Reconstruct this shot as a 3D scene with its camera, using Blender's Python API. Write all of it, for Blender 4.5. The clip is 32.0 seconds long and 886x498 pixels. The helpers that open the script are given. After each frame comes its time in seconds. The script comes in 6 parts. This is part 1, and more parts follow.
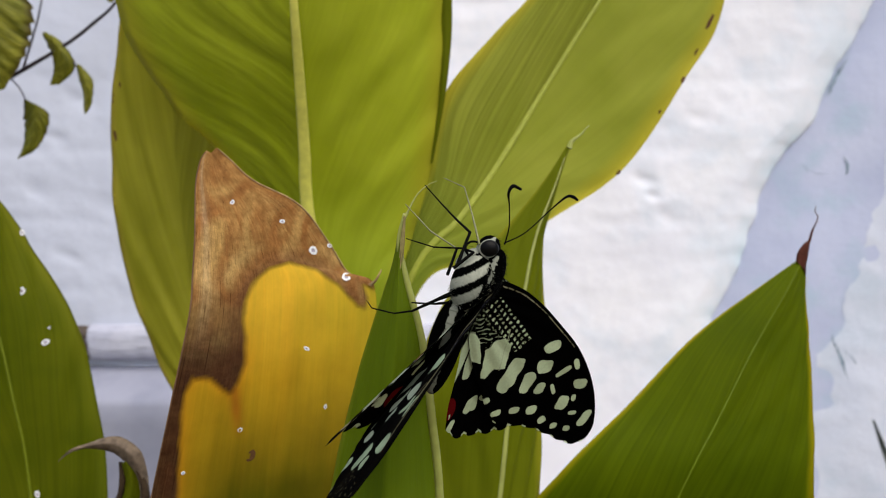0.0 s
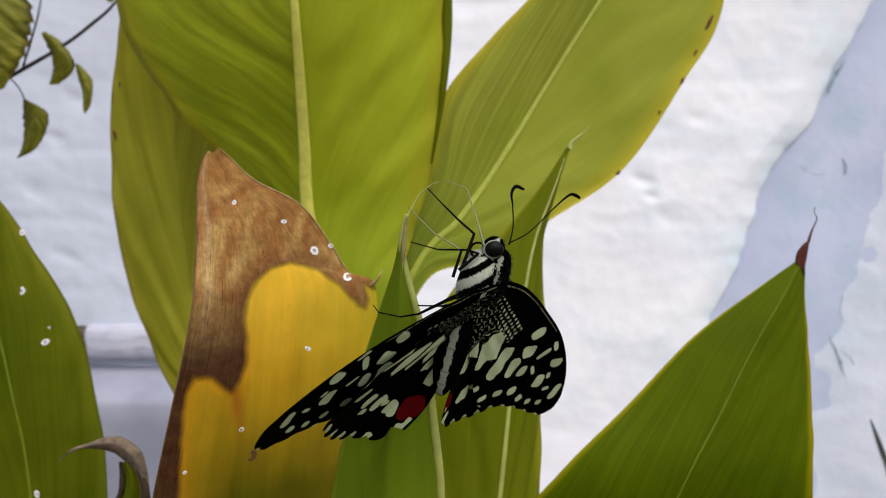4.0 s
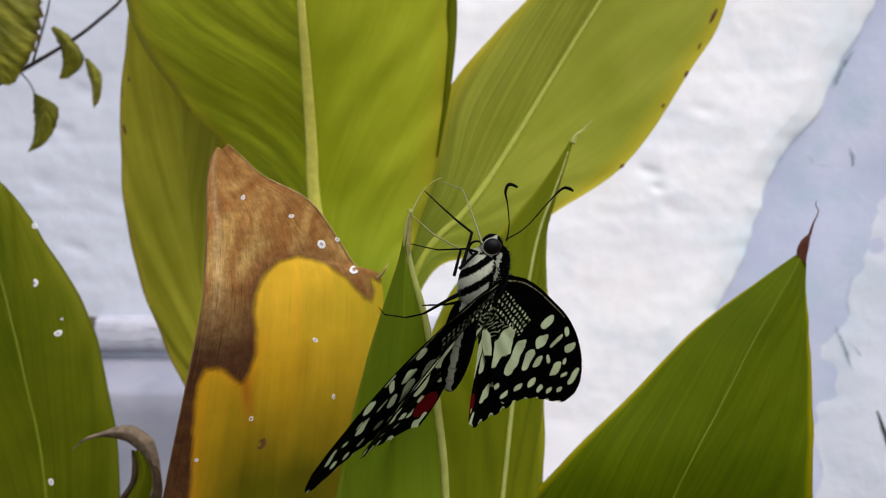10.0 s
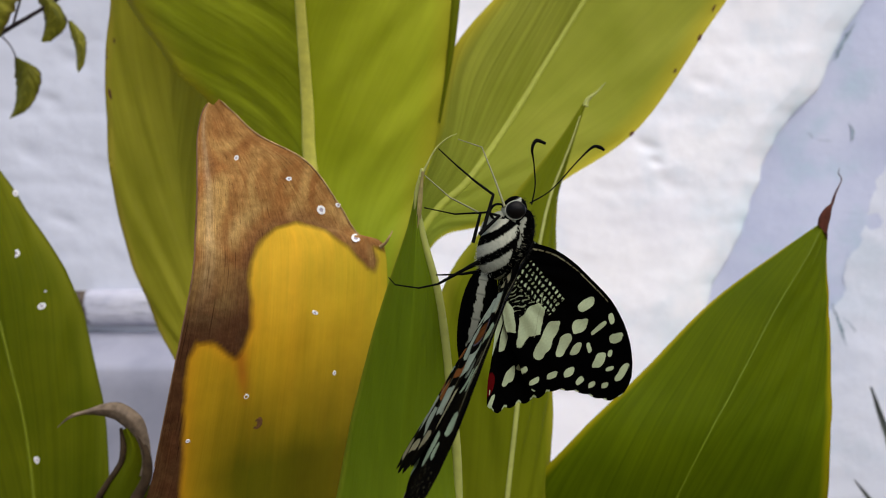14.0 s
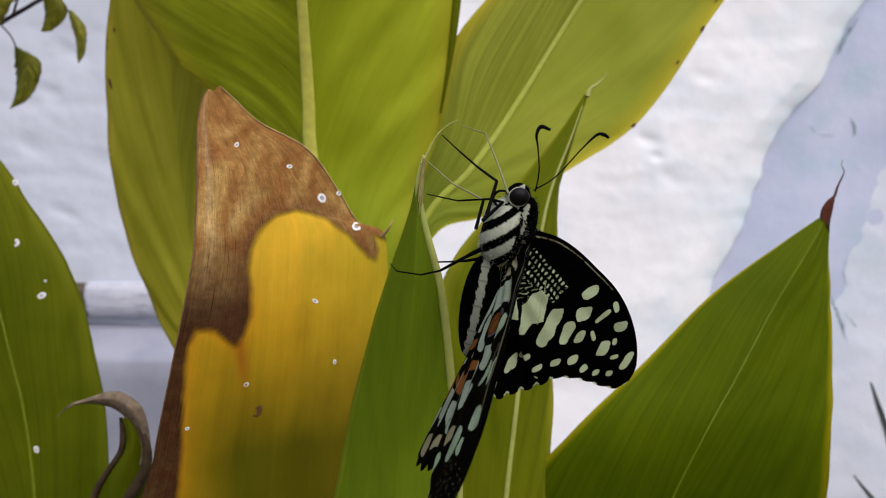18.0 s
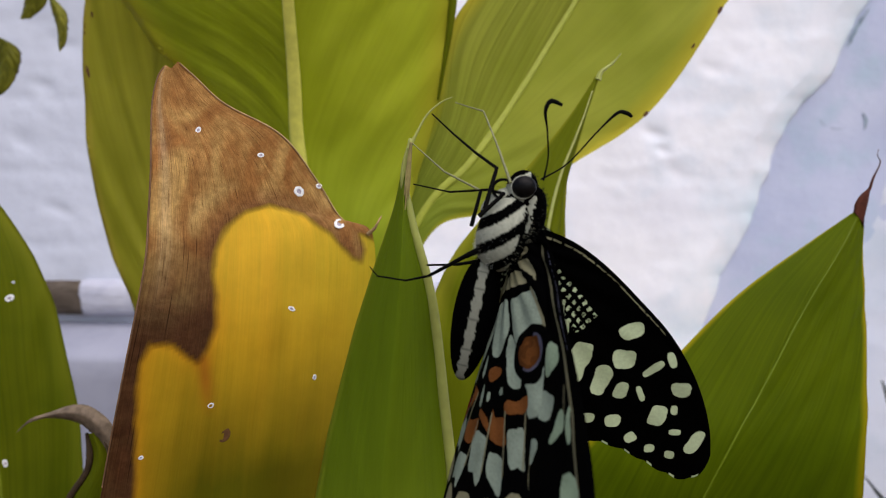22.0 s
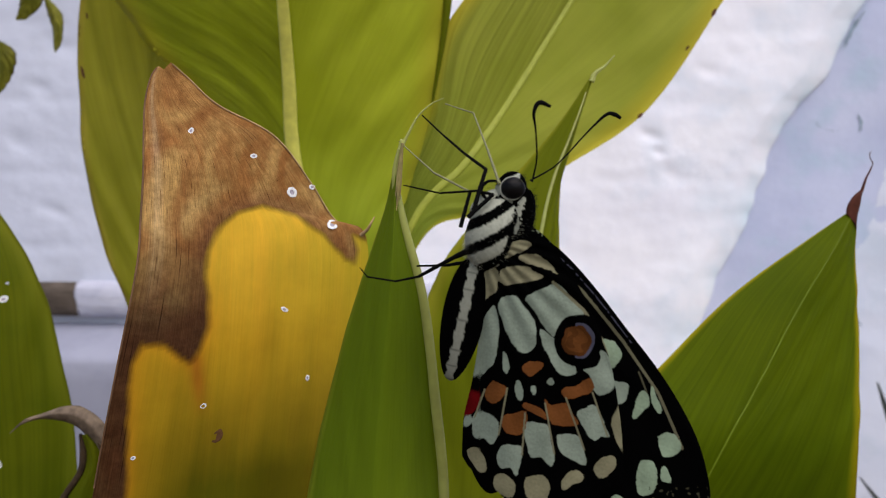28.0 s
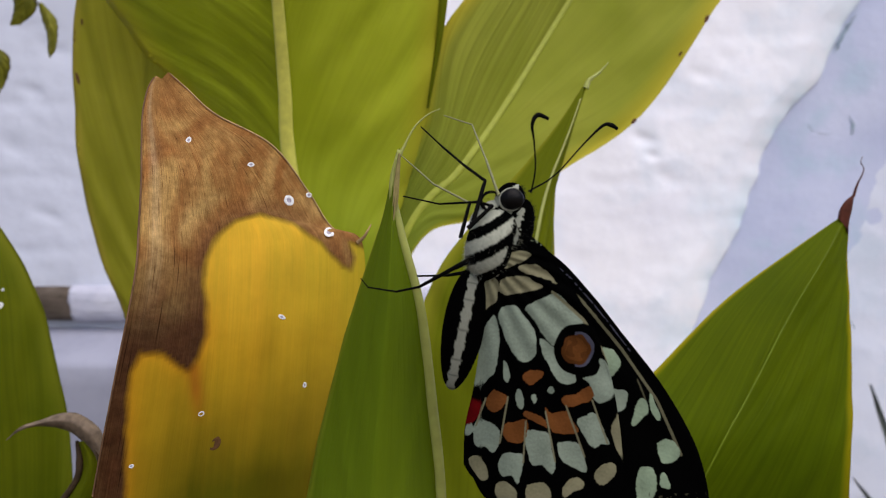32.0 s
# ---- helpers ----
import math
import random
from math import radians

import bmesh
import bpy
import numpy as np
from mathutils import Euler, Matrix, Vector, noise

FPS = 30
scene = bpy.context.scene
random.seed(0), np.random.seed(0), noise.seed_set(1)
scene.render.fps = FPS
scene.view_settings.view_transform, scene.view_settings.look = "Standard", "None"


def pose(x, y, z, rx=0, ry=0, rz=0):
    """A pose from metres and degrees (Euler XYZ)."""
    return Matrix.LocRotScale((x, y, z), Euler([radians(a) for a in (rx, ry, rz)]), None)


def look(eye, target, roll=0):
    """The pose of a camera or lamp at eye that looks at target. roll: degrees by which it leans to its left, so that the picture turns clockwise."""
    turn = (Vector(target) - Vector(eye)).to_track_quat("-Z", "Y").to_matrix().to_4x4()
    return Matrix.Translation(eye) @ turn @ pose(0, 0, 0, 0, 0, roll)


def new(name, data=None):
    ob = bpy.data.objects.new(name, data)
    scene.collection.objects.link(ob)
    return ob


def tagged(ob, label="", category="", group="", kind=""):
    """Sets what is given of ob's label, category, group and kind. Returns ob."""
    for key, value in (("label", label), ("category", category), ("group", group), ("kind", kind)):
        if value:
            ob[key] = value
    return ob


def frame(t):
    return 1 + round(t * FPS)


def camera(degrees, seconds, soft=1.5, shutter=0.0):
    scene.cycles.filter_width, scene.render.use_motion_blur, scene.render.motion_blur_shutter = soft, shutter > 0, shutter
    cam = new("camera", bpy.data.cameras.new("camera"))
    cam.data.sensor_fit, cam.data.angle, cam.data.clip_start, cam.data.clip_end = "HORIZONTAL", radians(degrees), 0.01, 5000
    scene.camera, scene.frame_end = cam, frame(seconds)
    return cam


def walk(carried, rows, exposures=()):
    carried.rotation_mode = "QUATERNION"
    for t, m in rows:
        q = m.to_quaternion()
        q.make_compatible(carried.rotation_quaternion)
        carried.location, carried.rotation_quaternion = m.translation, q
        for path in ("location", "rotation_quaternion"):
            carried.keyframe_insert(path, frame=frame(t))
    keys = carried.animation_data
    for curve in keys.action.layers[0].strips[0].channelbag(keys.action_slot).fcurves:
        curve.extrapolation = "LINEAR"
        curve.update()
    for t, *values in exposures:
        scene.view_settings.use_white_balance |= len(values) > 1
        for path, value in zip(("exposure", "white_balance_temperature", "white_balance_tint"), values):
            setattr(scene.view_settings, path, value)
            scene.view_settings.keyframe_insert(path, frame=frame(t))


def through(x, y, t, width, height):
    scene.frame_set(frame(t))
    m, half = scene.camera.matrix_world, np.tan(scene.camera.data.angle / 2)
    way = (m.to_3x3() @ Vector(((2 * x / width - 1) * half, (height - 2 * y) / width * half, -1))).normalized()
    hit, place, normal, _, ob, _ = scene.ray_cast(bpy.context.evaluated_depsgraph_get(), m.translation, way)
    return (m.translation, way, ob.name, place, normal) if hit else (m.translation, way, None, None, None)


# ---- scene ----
cam = camera(63, 32.0, 1.0)
# a small aperture, focused close: the wall and the far leaves are a little soft
cam.data.dof.use_dof, cam.data.dof.focus_distance, cam.data.dof.aperture_fstop = True, 0.105, 42.0


def eye_pose(x, y, z, yaw, pitch, roll):
    """The camera's pose: metres, then degrees to the left, upwards, and of lean."""
    return pose(x, y, z, 90 + pitch, 0, yaw) @ pose(0, 0, 0, 0, 0, roll)


PATH = [
    (0.0, eye_pose(0.00000, 0.00000, 0.75000, -0.000, 0.000, -0.000)),
    (0.5, eye_pose(0.00034, 0.00006, 0.74993, -0.282, 0.061, -0.005)),
    (1.0, eye_pose(-0.00025, 0.00150, 0.75001, -0.218, -0.046, 0.022)),
    (1.5, eye_pose(-0.00095, 0.00288, 0.74926, -0.022, 0.100, -0.026)),
    (2.0, eye_pose(-0.00064, 0.00203, 0.74974, -0.091, 0.108, -0.048)),
    (2.5, eye_pose(-0.00046, 0.00162, 0.74984, -0.067, -0.001, -0.087)),
    (3.0, eye_pose(-0.00014, 0.00020, 0.75019, -0.112, -0.045, -0.009)),
    (3.5, eye_pose(-0.00076, 0.00013, 0.74988, -0.105, -0.036, 0.075)),
    (5.5, eye_pose(0.00021, -0.00244, 0.75075, -0.326, 0.228, -0.040)),
    (6.0, eye_pose(-0.00038, -0.00126, 0.75055, -0.248, 0.224, 0.013)),
    (6.5, eye_pose(0.00005, -0.00101, 0.75067, -0.179, 0.183, -0.085)),
    (7.0, eye_pose(-0.00078, -0.00166, 0.75053, -0.178, 0.155, -0.127)),
    (7.5, eye_pose(-0.00026, -0.00250, 0.75089, -0.299, 0.203, -0.187)),
    (8.0, eye_pose(0.00039, -0.00345, 0.75134, -0.185, 0.463, -0.260)),
    (8.5, eye_pose(-0.00045, -0.00227, 0.75096, -0.055, 0.141, -0.086)),
    (9.0, eye_pose(0.00027, -0.00290, 0.75112, 0.071, 0.119, -0.101)),
    (9.5, eye_pose(-0.00006, -0.00323, 0.75103, 0.178, 0.024, -0.143)),
    (10.0, eye_pose(-0.00004, -0.00344, 0.75052, 0.399, -0.678, 0.014)),
    (10.5, eye_pose(-0.00027, -0.00513, 0.75096, 0.762, -1.110, -0.092)),
    (11.0, eye_pose(-0.00029, -0.00414, 0.75099, 0.424, -1.584, 0.147)),
    (11.5, eye_pose(-0.00097, 0.00146, 0.75015, 0.168, -2.293, 0.247)),
    (12.0, eye_pose(-0.00174, 0.00285, 0.74969, 0.202, -2.447, 0.159)),
    (12.5, eye_pose(-0.00211, 0.00151, 0.75001, 0.100, -2.358, 0.043)),
    (13.0, eye_pose(-0.00042, -0.00000, 0.75072, -0.038, -2.149, 0.110)),
    (13.5, eye_pose(-0.00255, 0.00510, 0.74938, -0.033, -2.632, 0.152)),
    (14.0, eye_pose(-0.00350, 0.00701, 0.74855, -0.256, -2.589, 0.238)),
    (14.5, eye_pose(-0.00451, 0.00844, 0.74781, -0.101, -3.042, 0.261)),
    (16.5, eye_pose(-0.00426, 0.01055, 0.74742, -0.286, -3.021, 0.469)),
    (17.0, eye_pose(-0.00389, 0.00587, 0.74705, -0.129, -3.006, 0.456)),
    (17.5, eye_pose(-0.00377, 0.00843, 0.74724, -0.331, -3.115, 0.528)),
    (18.0, eye_pose(-0.00361, 0.00758, 0.74740, -0.229, -3.016, 0.489)),
    (18.5, eye_pose(-0.00345, 0.00779, 0.74730, -0.326, -2.932, 0.585)),
    (19.0, eye_pose(-0.00299, 0.00727, 0.74740, -0.287, -2.918, 0.580)),
    (19.5, eye_pose(-0.00380, 0.00858, 0.74678, -0.391, -3.088, 0.617)),
    (20.0, eye_pose(-0.00428, 0.00901, 0.74642, -0.240, -3.217, 0.616)),
    (20.5, eye_pose(-0.00352, 0.00689, 0.74731, -0.213, -3.126, 0.626)),
    (21.0, eye_pose(-0.00373, 0.00846, 0.74693, 0.112, -3.560, 0.755)),
    (21.5, eye_pose(-0.00356, 0.01553, 0.74664, 0.312, -3.661, 0.792)),
    (22.0, eye_pose(-0.00206, 0.02475, 0.74724, -0.010, -3.344, 0.381)),
    (22.5, eye_pose(-0.00104, 0.02411, 0.74576, -0.136, -3.348, 0.391)),
    (23.0, eye_pose(-0.00285, 0.02878, 0.74661, -0.625, -3.497, 0.410)),
    (23.5, eye_pose(-0.00251, 0.02826, 0.74599, -0.672, -3.268, 0.484)),
    (24.0, eye_pose(-0.00246, 0.02955, 0.74555, -0.596, -3.219, 0.504)),
    (24.5, eye_pose(-0.00251, 0.02945, 0.74562, -0.560, -3.109, 0.477)),
    (25.0, eye_pose(-0.00155, 0.02866, 0.74615, -0.462, -3.076, 0.374)),
    (25.5, eye_pose(-0.00132, 0.02695, 0.74693, -0.389, -3.037, 0.375)),
    (27.5, eye_pose(-0.00177, 0.02616, 0.74661, -0.191, -3.117, 0.441)),
    (28.0, eye_pose(-0.00132, 0.02445, 0.74713, -0.244, -3.216, 0.424)),
    (28.5, eye_pose(-0.00076, 0.02435, 0.74697, -0.260, -3.094, 0.490)),
    (29.0, eye_pose(-0.00067, 0.02400, 0.74729, -0.063, -2.928, 0.379)),
    (29.5, eye_pose(-0.00062, 0.02401, 0.74723, 0.038, -3.240, 0.467)),
    (30.0, eye_pose(-0.00045, 0.02288, 0.74722, -0.042, -3.235, 0.489)),
    (30.5, eye_pose(-0.00012, 0.02274, 0.74753, -0.303, -3.205, 0.511)),
    (31.0, eye_pose(0.00022, 0.02277, 0.74750, -0.229, -3.018, 0.470)),
    (31.5, eye_pose(0.00000, 0.02348, 0.74742, -0.221, -3.048, 0.413)),
    (32.0, eye_pose(-0.00164, 0.02360, 0.74799, -0.680, -3.003, 0.291)),
]
walk(cam, PATH, [(0.0, 0.03, 6610, 10), (9.0, 0.03, 6610, 10), (14.0, 0.0, 6610, 11), (21.0, -0.02, 6530, 13), (23.0, -0.09, 6440, 15), (32.0, -0.07, 6390, 15)])

# ---- world and sun: open shade, soft light from above and behind the viewer's right
world = bpy.data.worlds.new("sky")
scene.world = world
world.use_nodes = True
wn = world.node_tree.nodes
sky = wn.new("ShaderNodeTexSky")
sky.sky_type, sky.sun_disc = "NISHITA", False
sky.sun_elevation, sky.sun_rotation = radians(58), radians(155)
sky.air_density, sky.dust_density = 1.2, 2.0
wn["Background"].inputs["Strength"].default_value = 0.14
world.node_tree.links.new(sky.outputs["Color"], wn["Background"].inputs["Color"])
sun = new("sun", bpy.data.lights.new("sun", "SUN"))
sun.data.energy, sun.data.angle, sun.data.color = 2.85, radians(75), (1.0, 0.95, 0.89)
sun.matrix_world = look((0.5, -1.05, 1.9), (0, 0, 0))


# ---- materials
def material(name, rough=0.5, spec=0.5):
    m = bpy.data.materials.new(name)
    m.use_nodes = True
    b = m.node_tree.nodes["Principled BSDF"]
    b.inputs["Roughness"].default_value = rough
    b.inputs["Specular IOR Level"].default_value = spec
    return m, m.node_tree.nodes, m.node_tree.links, b


def ramp(nodes, links, source, stops):
    r = nodes.new("ShaderNodeValToRGB")
    while len(r.color_ramp.elements) < len(stops):
        r.color_ramp.elements.new(0.5)
    for e, (at, c) in zip(r.color_ramp.elements, stops):
        e.position, e.color = at, (*c, 1) if len(c) == 3 else c
    links.new(source, r.inputs["Fac"])
    return r.outputs["Color"]


def noise_tex(nodes, links, vector, scale, detail=4, rough=0.55):
    n = nodes.new("ShaderNodeTexNoise")
    n.inputs["Scale"].default_value, n.inputs["Detail"].default_value = scale, detail
    n.inputs["Roughness"].default_value = rough
    if vector:
        links.new(vector, n.inputs["Vector"])
    return n.outputs["Fac"]


def mix(nodes, links, fac, a, b, kind="MIX"):
    m = nodes.new("ShaderNodeMix")
    m.data_type, m.blend_type = "RGBA", kind
    for socket, value in ((m.inputs[0], fac), (m.inputs[6], a), (m.inputs[7], b)):
        if isinstance(value, bpy.types.NodeSocket):
            links.new(value, socket)
        elif isinstance(value, (int, float)):
            socket.default_value = value
        else:
            socket.default_value = (*value, 1)
    return m.outputs[2]


def math_node(nodes, links, kind, a, b=0.0):
    m = nodes.new("ShaderNodeMath")
    m.operation = kind
    for socket, value in ((m.inputs[0], a), (m.inputs[1], b)):
        if isinstance(value, bpy.types.NodeSocket):
            links.new(value, socket)
        else:
            socket.default_value = value
    return m.outputs[0]


def bump(nodes, links, height, strength, distance, b):
    n = nodes.new("ShaderNodeBump")
    n.inputs["Strength"].default_value, n.inputs["Distance"].default_value = strength, distance
    links.new(height, n.inputs["Height"])
    links.new(n.outputs["Normal"], b.inputs["Normal"])
    return n.outputs["Normal"]


def plain(name, colour, rough=0.5, spec=0.5, grain=0.15, scale=300):
    """A material of one colour with a fine uneven grain."""
    m, n, l, b = material(name, rough, spec)
    co = n.new("ShaderNodeTexCoord").outputs["Object"]
    f = noise_tex(n, l, co, scale)
    dark, light = [tuple(c * k for c in colour) for k in (1 - grain, 1 + grain)]
    l.new(ramp(n, l, f, [(0.3, dark), (0.7, light)]), b.inputs["Base Color"])
    bump(n, l, f, 0.2, 0.0002, b)
    return m


def leaf_material(name, low, high, margin, through=0.45, pleat=(0.4, 0.4), slope=(0.75, 0.75), rough=0.42, veins=0.15, rim=(0.40, 0.485), along=False, sheen=0.06, base_shade=None):
    """A leaf in its own (u, v): pleats and fine veins leave the midrib and run to the edge at a slope of their own on
    each half, or run along the blade; light passes through."""
    m, n, l, b = material(name, rough, sheen)
    uv = n.new("ShaderNodeUVMap").outputs["UV"]
    sep = n.new("ShaderNodeSeparateXYZ")
    l.new(uv, sep.inputs[0])
    u, v = sep.outputs["X"], sep.outputs["Y"]
    off = math_node(n, l, "SUBTRACT", u, 0.5)
    side = math_node(n, l, "ABSOLUTE", off)
    far = math_node(n, l, "GREATER_THAN", off, 0.0)

    def either(pair):
        return math_node(n, l, "ADD", math_node(n, l, "MULTIPLY", far, pair[1] - pair[0]), pair[0])

    co = n.new("ShaderNodeTexCoord").outputs["Object"]
    blotch, patch = noise_tex(n, l, co, 28, 3), noise_tex(n, l, co, 9, 2)
    wander = math_node(n, l, "MULTIPLY", math_node(n, l, "SUBTRACT", patch, 0.5), 0.05)
    if along:
        w = math_node(n, l, "ADD", u, math_node(n, l, "MULTIPLY", v, 0.04))
    else:
        w = math_node(n, l, "SUBTRACT", v, math_node(n, l, "MULTIPLY", math_node(n, l, "POWER", side, 0.8), either(slope)))
    comb = n.new("ShaderNodeCombineXYZ")
    l.new(math_node(n, l, "ADD", w, wander), comb.inputs[0])
    l.new(math_node(n, l, "MULTIPLY", v if along else u, 0.02 if along else 0.12), comb.inputs[1])
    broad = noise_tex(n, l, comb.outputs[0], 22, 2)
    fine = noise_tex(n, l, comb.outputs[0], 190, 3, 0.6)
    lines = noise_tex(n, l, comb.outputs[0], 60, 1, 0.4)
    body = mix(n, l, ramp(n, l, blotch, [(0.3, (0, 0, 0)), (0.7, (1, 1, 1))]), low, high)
    # shading of the pleats put into the colour: their valleys turn darker
    pleat_shade = math_node(n, l, "MULTIPLY", ramp(n, l, broad, [(0.40, (0, 0, 0)), (0.66, (1, 1, 1))]), either(pleat))
    body = mix(n, l, pleat_shade, body, tuple(0.55 * c for c in low))
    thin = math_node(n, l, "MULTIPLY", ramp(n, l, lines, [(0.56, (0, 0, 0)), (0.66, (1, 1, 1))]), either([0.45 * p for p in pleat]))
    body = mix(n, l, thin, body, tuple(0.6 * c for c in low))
    body = mix(n, l, math_node(n, l, "MULTIPLY", ramp(n, l, fine, [(0.4, (0, 0, 0)), (0.65, (1, 1, 1))]), veins), body, high)
    fade = math_node(n, l, "MULTIPLY", ramp(n, l, side, [(rim[0], (0, 0, 0)), (rim[1], (1, 1, 1))]), math_node(n, l, "ADD", math_node(n, l, "MULTIPLY", patch, 0.5), 0.5))
    body = mix(n, l, fade, body, margin)
    # shade towards the blade's base, painted by multiplying the colour darker
    if base_shade:
        lower = ramp(n, l, math_node(n, l, "ADD", v, math_node(n, l, "MULTIPLY", math_node(n, l, "SUBTRACT", patch, 0.5), 0.3)), [(base_shade[1], (1, 1, 1)), (base_shade[2], (0, 0, 0))])
        body = mix(n, l, lower, body, mix(n, l, 1.0, body, base_shade[0], "MULTIPLY"))
    l.new(body, b.inputs["Base Color"])
    height = math_node(n, l, "ADD", math_node(n, l, "MULTIPLY", math_node(n, l, "MULTIPLY", broad, either(pleat)), 4.0), math_node(n, l, "MULTIPLY", fine, 0.35))
    normal = bump(n, l, height, 0.3, 0.001, b)
    t = n.new("ShaderNodeBsdfTranslucent")
    l.new(mix(n, l, 1.0, body, (1.0, 1.0, 0.5), "MULTIPLY"), t.inputs["Color"])
    l.new(normal, t.inputs["Normal"])
    s = n.new("ShaderNodeMixShader")
    s.inputs[0].default_value = through
    l.new(b.outputs[0], s.inputs[1])
    l.new(t.outputs[0], s.inputs[2])
    l.new(s.outputs[0], n["Material Output"].inputs["Surface"])
    return m


LEAF_GREEN = leaf_material("leaf_green", (0.45, 0.505, 0.022), (0.60, 0.65, 0.050), (0.58, 0.53, 0.04), pleat=(0.62, 0.16), slope=(0.5, 1.25), veins=0.12, base_shade=((0.62, 0.70, 0.55), 0.16, 0.42))
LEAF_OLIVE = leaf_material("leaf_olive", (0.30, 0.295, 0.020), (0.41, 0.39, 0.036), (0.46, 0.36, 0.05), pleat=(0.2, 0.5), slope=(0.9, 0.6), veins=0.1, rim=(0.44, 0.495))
LEAF_MID = leaf_material("leaf_mid_green", (0.165, 0.20, 0.005), (0.235, 0.265, 0.010), (0.42, 0.40, 0.03), pleat=(0.2, 0.2), veins=0.15, along=True)
LEAF_DARK = leaf_material("leaf_dark_green", (0.122, 0.162, 0.004), (0.265, 0.27, 0.010), (0.30, 0.31, 0.02), pleat=(0.28, 0.28), slope=(1.7, 1.7), veins=0.16, base_shade=((0.62, 0.70, 0.6), 0.30, 0.72))
LEAF_YOUNG = leaf_material("leaf_young_green", (0.155, 0.230, 0.007), (0.220, 0.305, 0.015), (0.34, 0.38, 0.03), pleat=(0.15, 0.15), veins=0.12, along=True, rim=(0.44, 0.5))
LEAF_DEEP = leaf_material("leaf_deep_green", (0.098, 0.148, 0.0015), (0.170, 0.222, 0.003), (0.62, 0.50, 0.012), pleat=(0.4, 0.3), slope=(2.4, 2.4), veins=0.14, rim=(0.462, 0.495), base_shade=((0.76, 0.82, 0.65), 0.28, 0.70))
LEAF_PALE = leaf_material("leaf_pale", (0.35, 0.39, 0.036), (0.47, 0.49, 0.07), (0.62, 0.52, 0.04), pleat=(0.6, 0.12), slope=(2.2, 1.6), veins=0.1, rim=(0.41, 0.49), base_shade=((0.70, 0.80, 0.7), 0.14, 0.42))
RIB_DULL = plain("midrib_dull", (0.14, 0.17, 0.006), 0.5, 0.2, 0.12, 400)
RIB_SOFT = plain("midrib_soft", (0.325, 0.355, 0.036), 0.5, 0.3, 0.12, 400)
RIB = plain("midrib_pale", (0.62, 0.59, 0.10), 0.5, 0.4, 0.12, 400)
RIB_GREEN = plain("midrib_green", (0.33, 0.35, 0.08), 0.5, 0.4, 0.12, 400)
RIB_FAINT = plain("midrib_faint", (0.125, 0.175, 0.004), 0.5, 0.2, 0.12, 400)
DRY_DARK = plain("dry_leaf_dark", (0.045, 0.028, 0.014), 0.8, 0.2, 0.4, 500)
DRY = plain("dry_leaf_brown", (0.15, 0.11, 0.075), 0.75, 0.2, 0.4, 500)
FLECK = plain("white_fleck", (0.75, 0.74, 0.72), 0.8, 0.2, 0.15, 2000)
PIT = plain("fleck_pit", (0.36, 0.32, 0.36), 0.8, 0.2, 0.2, 2000)
BROWN_FLECK = plain("brown_fleck", (0.10, 0.045, 0.015), 0.8, 0.2, 0.3, 2000)


def dying_material():
    """Dying leaf: the mesh carries the brown and yellow; fine fibres run along it."""
    m, n, l, b = material("leaf_dying", 0.55, 0.12)
    at = n.new("ShaderNodeAttribute")
    at.attribute_name = "tint"
    uv = n.new("ShaderNodeUVMap").outputs["UV"]
    mp = n.new("ShaderNodeMapping")
    mp.inputs["Scale"].default_value = (1.0, 0.09, 1.0)
    l.new(uv, mp.inputs["Vector"])
    fibre = noise_tex(n, l, mp.outputs[0], 170, 5, 0.7)
    broad = noise_tex(n, l, mp.outputs[0], 14, 3, 0.6)
    crease = noise_tex(n, l, mp.outputs[0], 120, 2, 0.5)
    co = n.new("ShaderNodeTexCoord").outputs["Object"]
    blotch = noise_tex(n, l, co, 120, 4)
    worn = noise_tex(n, l, co, 700, 4, 0.7)
    dry = at.outputs["Alpha"]
    soft = mix(n, l, 1.0, ramp(n, l, fibre, [(0.3, (0.93, 0.93, 0.9)), (0.7, (1.05, 1.05, 1.05))]), ramp(n, l, broad, [(0.3, (0.90, 0.94, 0.92)), (0.7, (1.07, 1.04, 1.04))]), "MULTIPLY")
    hard = mix(n, l, 1.0, ramp(n, l, fibre, [(0.30, (0.68, 0.64, 0.58)), (0.52, (1.0, 1.0, 1.0)), (0.72, (1.30, 1.32, 1.30))]), ramp(n, l, crease, [(0.31, (0.42, 0.36, 0.30)), (0.36, (1.0, 1.0, 1.0))]), "MULTIPLY")
    hard = mix(n, l, 1.0, hard, ramp(n, l, worn, [(0.35, (0.76, 0.73, 0.7)), (0.68, (1.20, 1.22, 1.24))]), "MULTIPLY")
    c = mix(n, l, 1.0, at.outputs["Color"], mix(n, l, dry, soft, hard), "MULTIPLY")
    c = mix(n, l, 1.0, c, ramp(n, l, blotch, [(0.3, (0.88, 0.87, 0.85)), (0.7, (1.08, 1.08, 1.08))]), "MULTIPLY")
    l.new(c, b.inputs["Base Color"])
    rough_part = math_node(n, l, "MULTIPLY", math_node(n, l, "ADD", fibre, worn), math_node(n, l, "ADD", math_node(n, l, "MULTIPLY", dry, 1.2), 0.25))
    normal = bump(n, l, math_node(n, l, "ADD", rough_part, broad), 0.4, 0.0006, b)
    t = n.new("ShaderNodeBsdfTranslucent")
    l.new(c, t.inputs["Color"])
    l.new(normal, t.inputs["Normal"])
    s = n.new("ShaderNodeMixShader")
    s.inputs[0].default_value = 0.3
    l.new(b.outputs[0], s.inputs[1])
    l.new(t.outputs[0], s.inputs[2])
    l.new(s.outputs[0], n["Material Output"].inputs["Surface"])
    return m


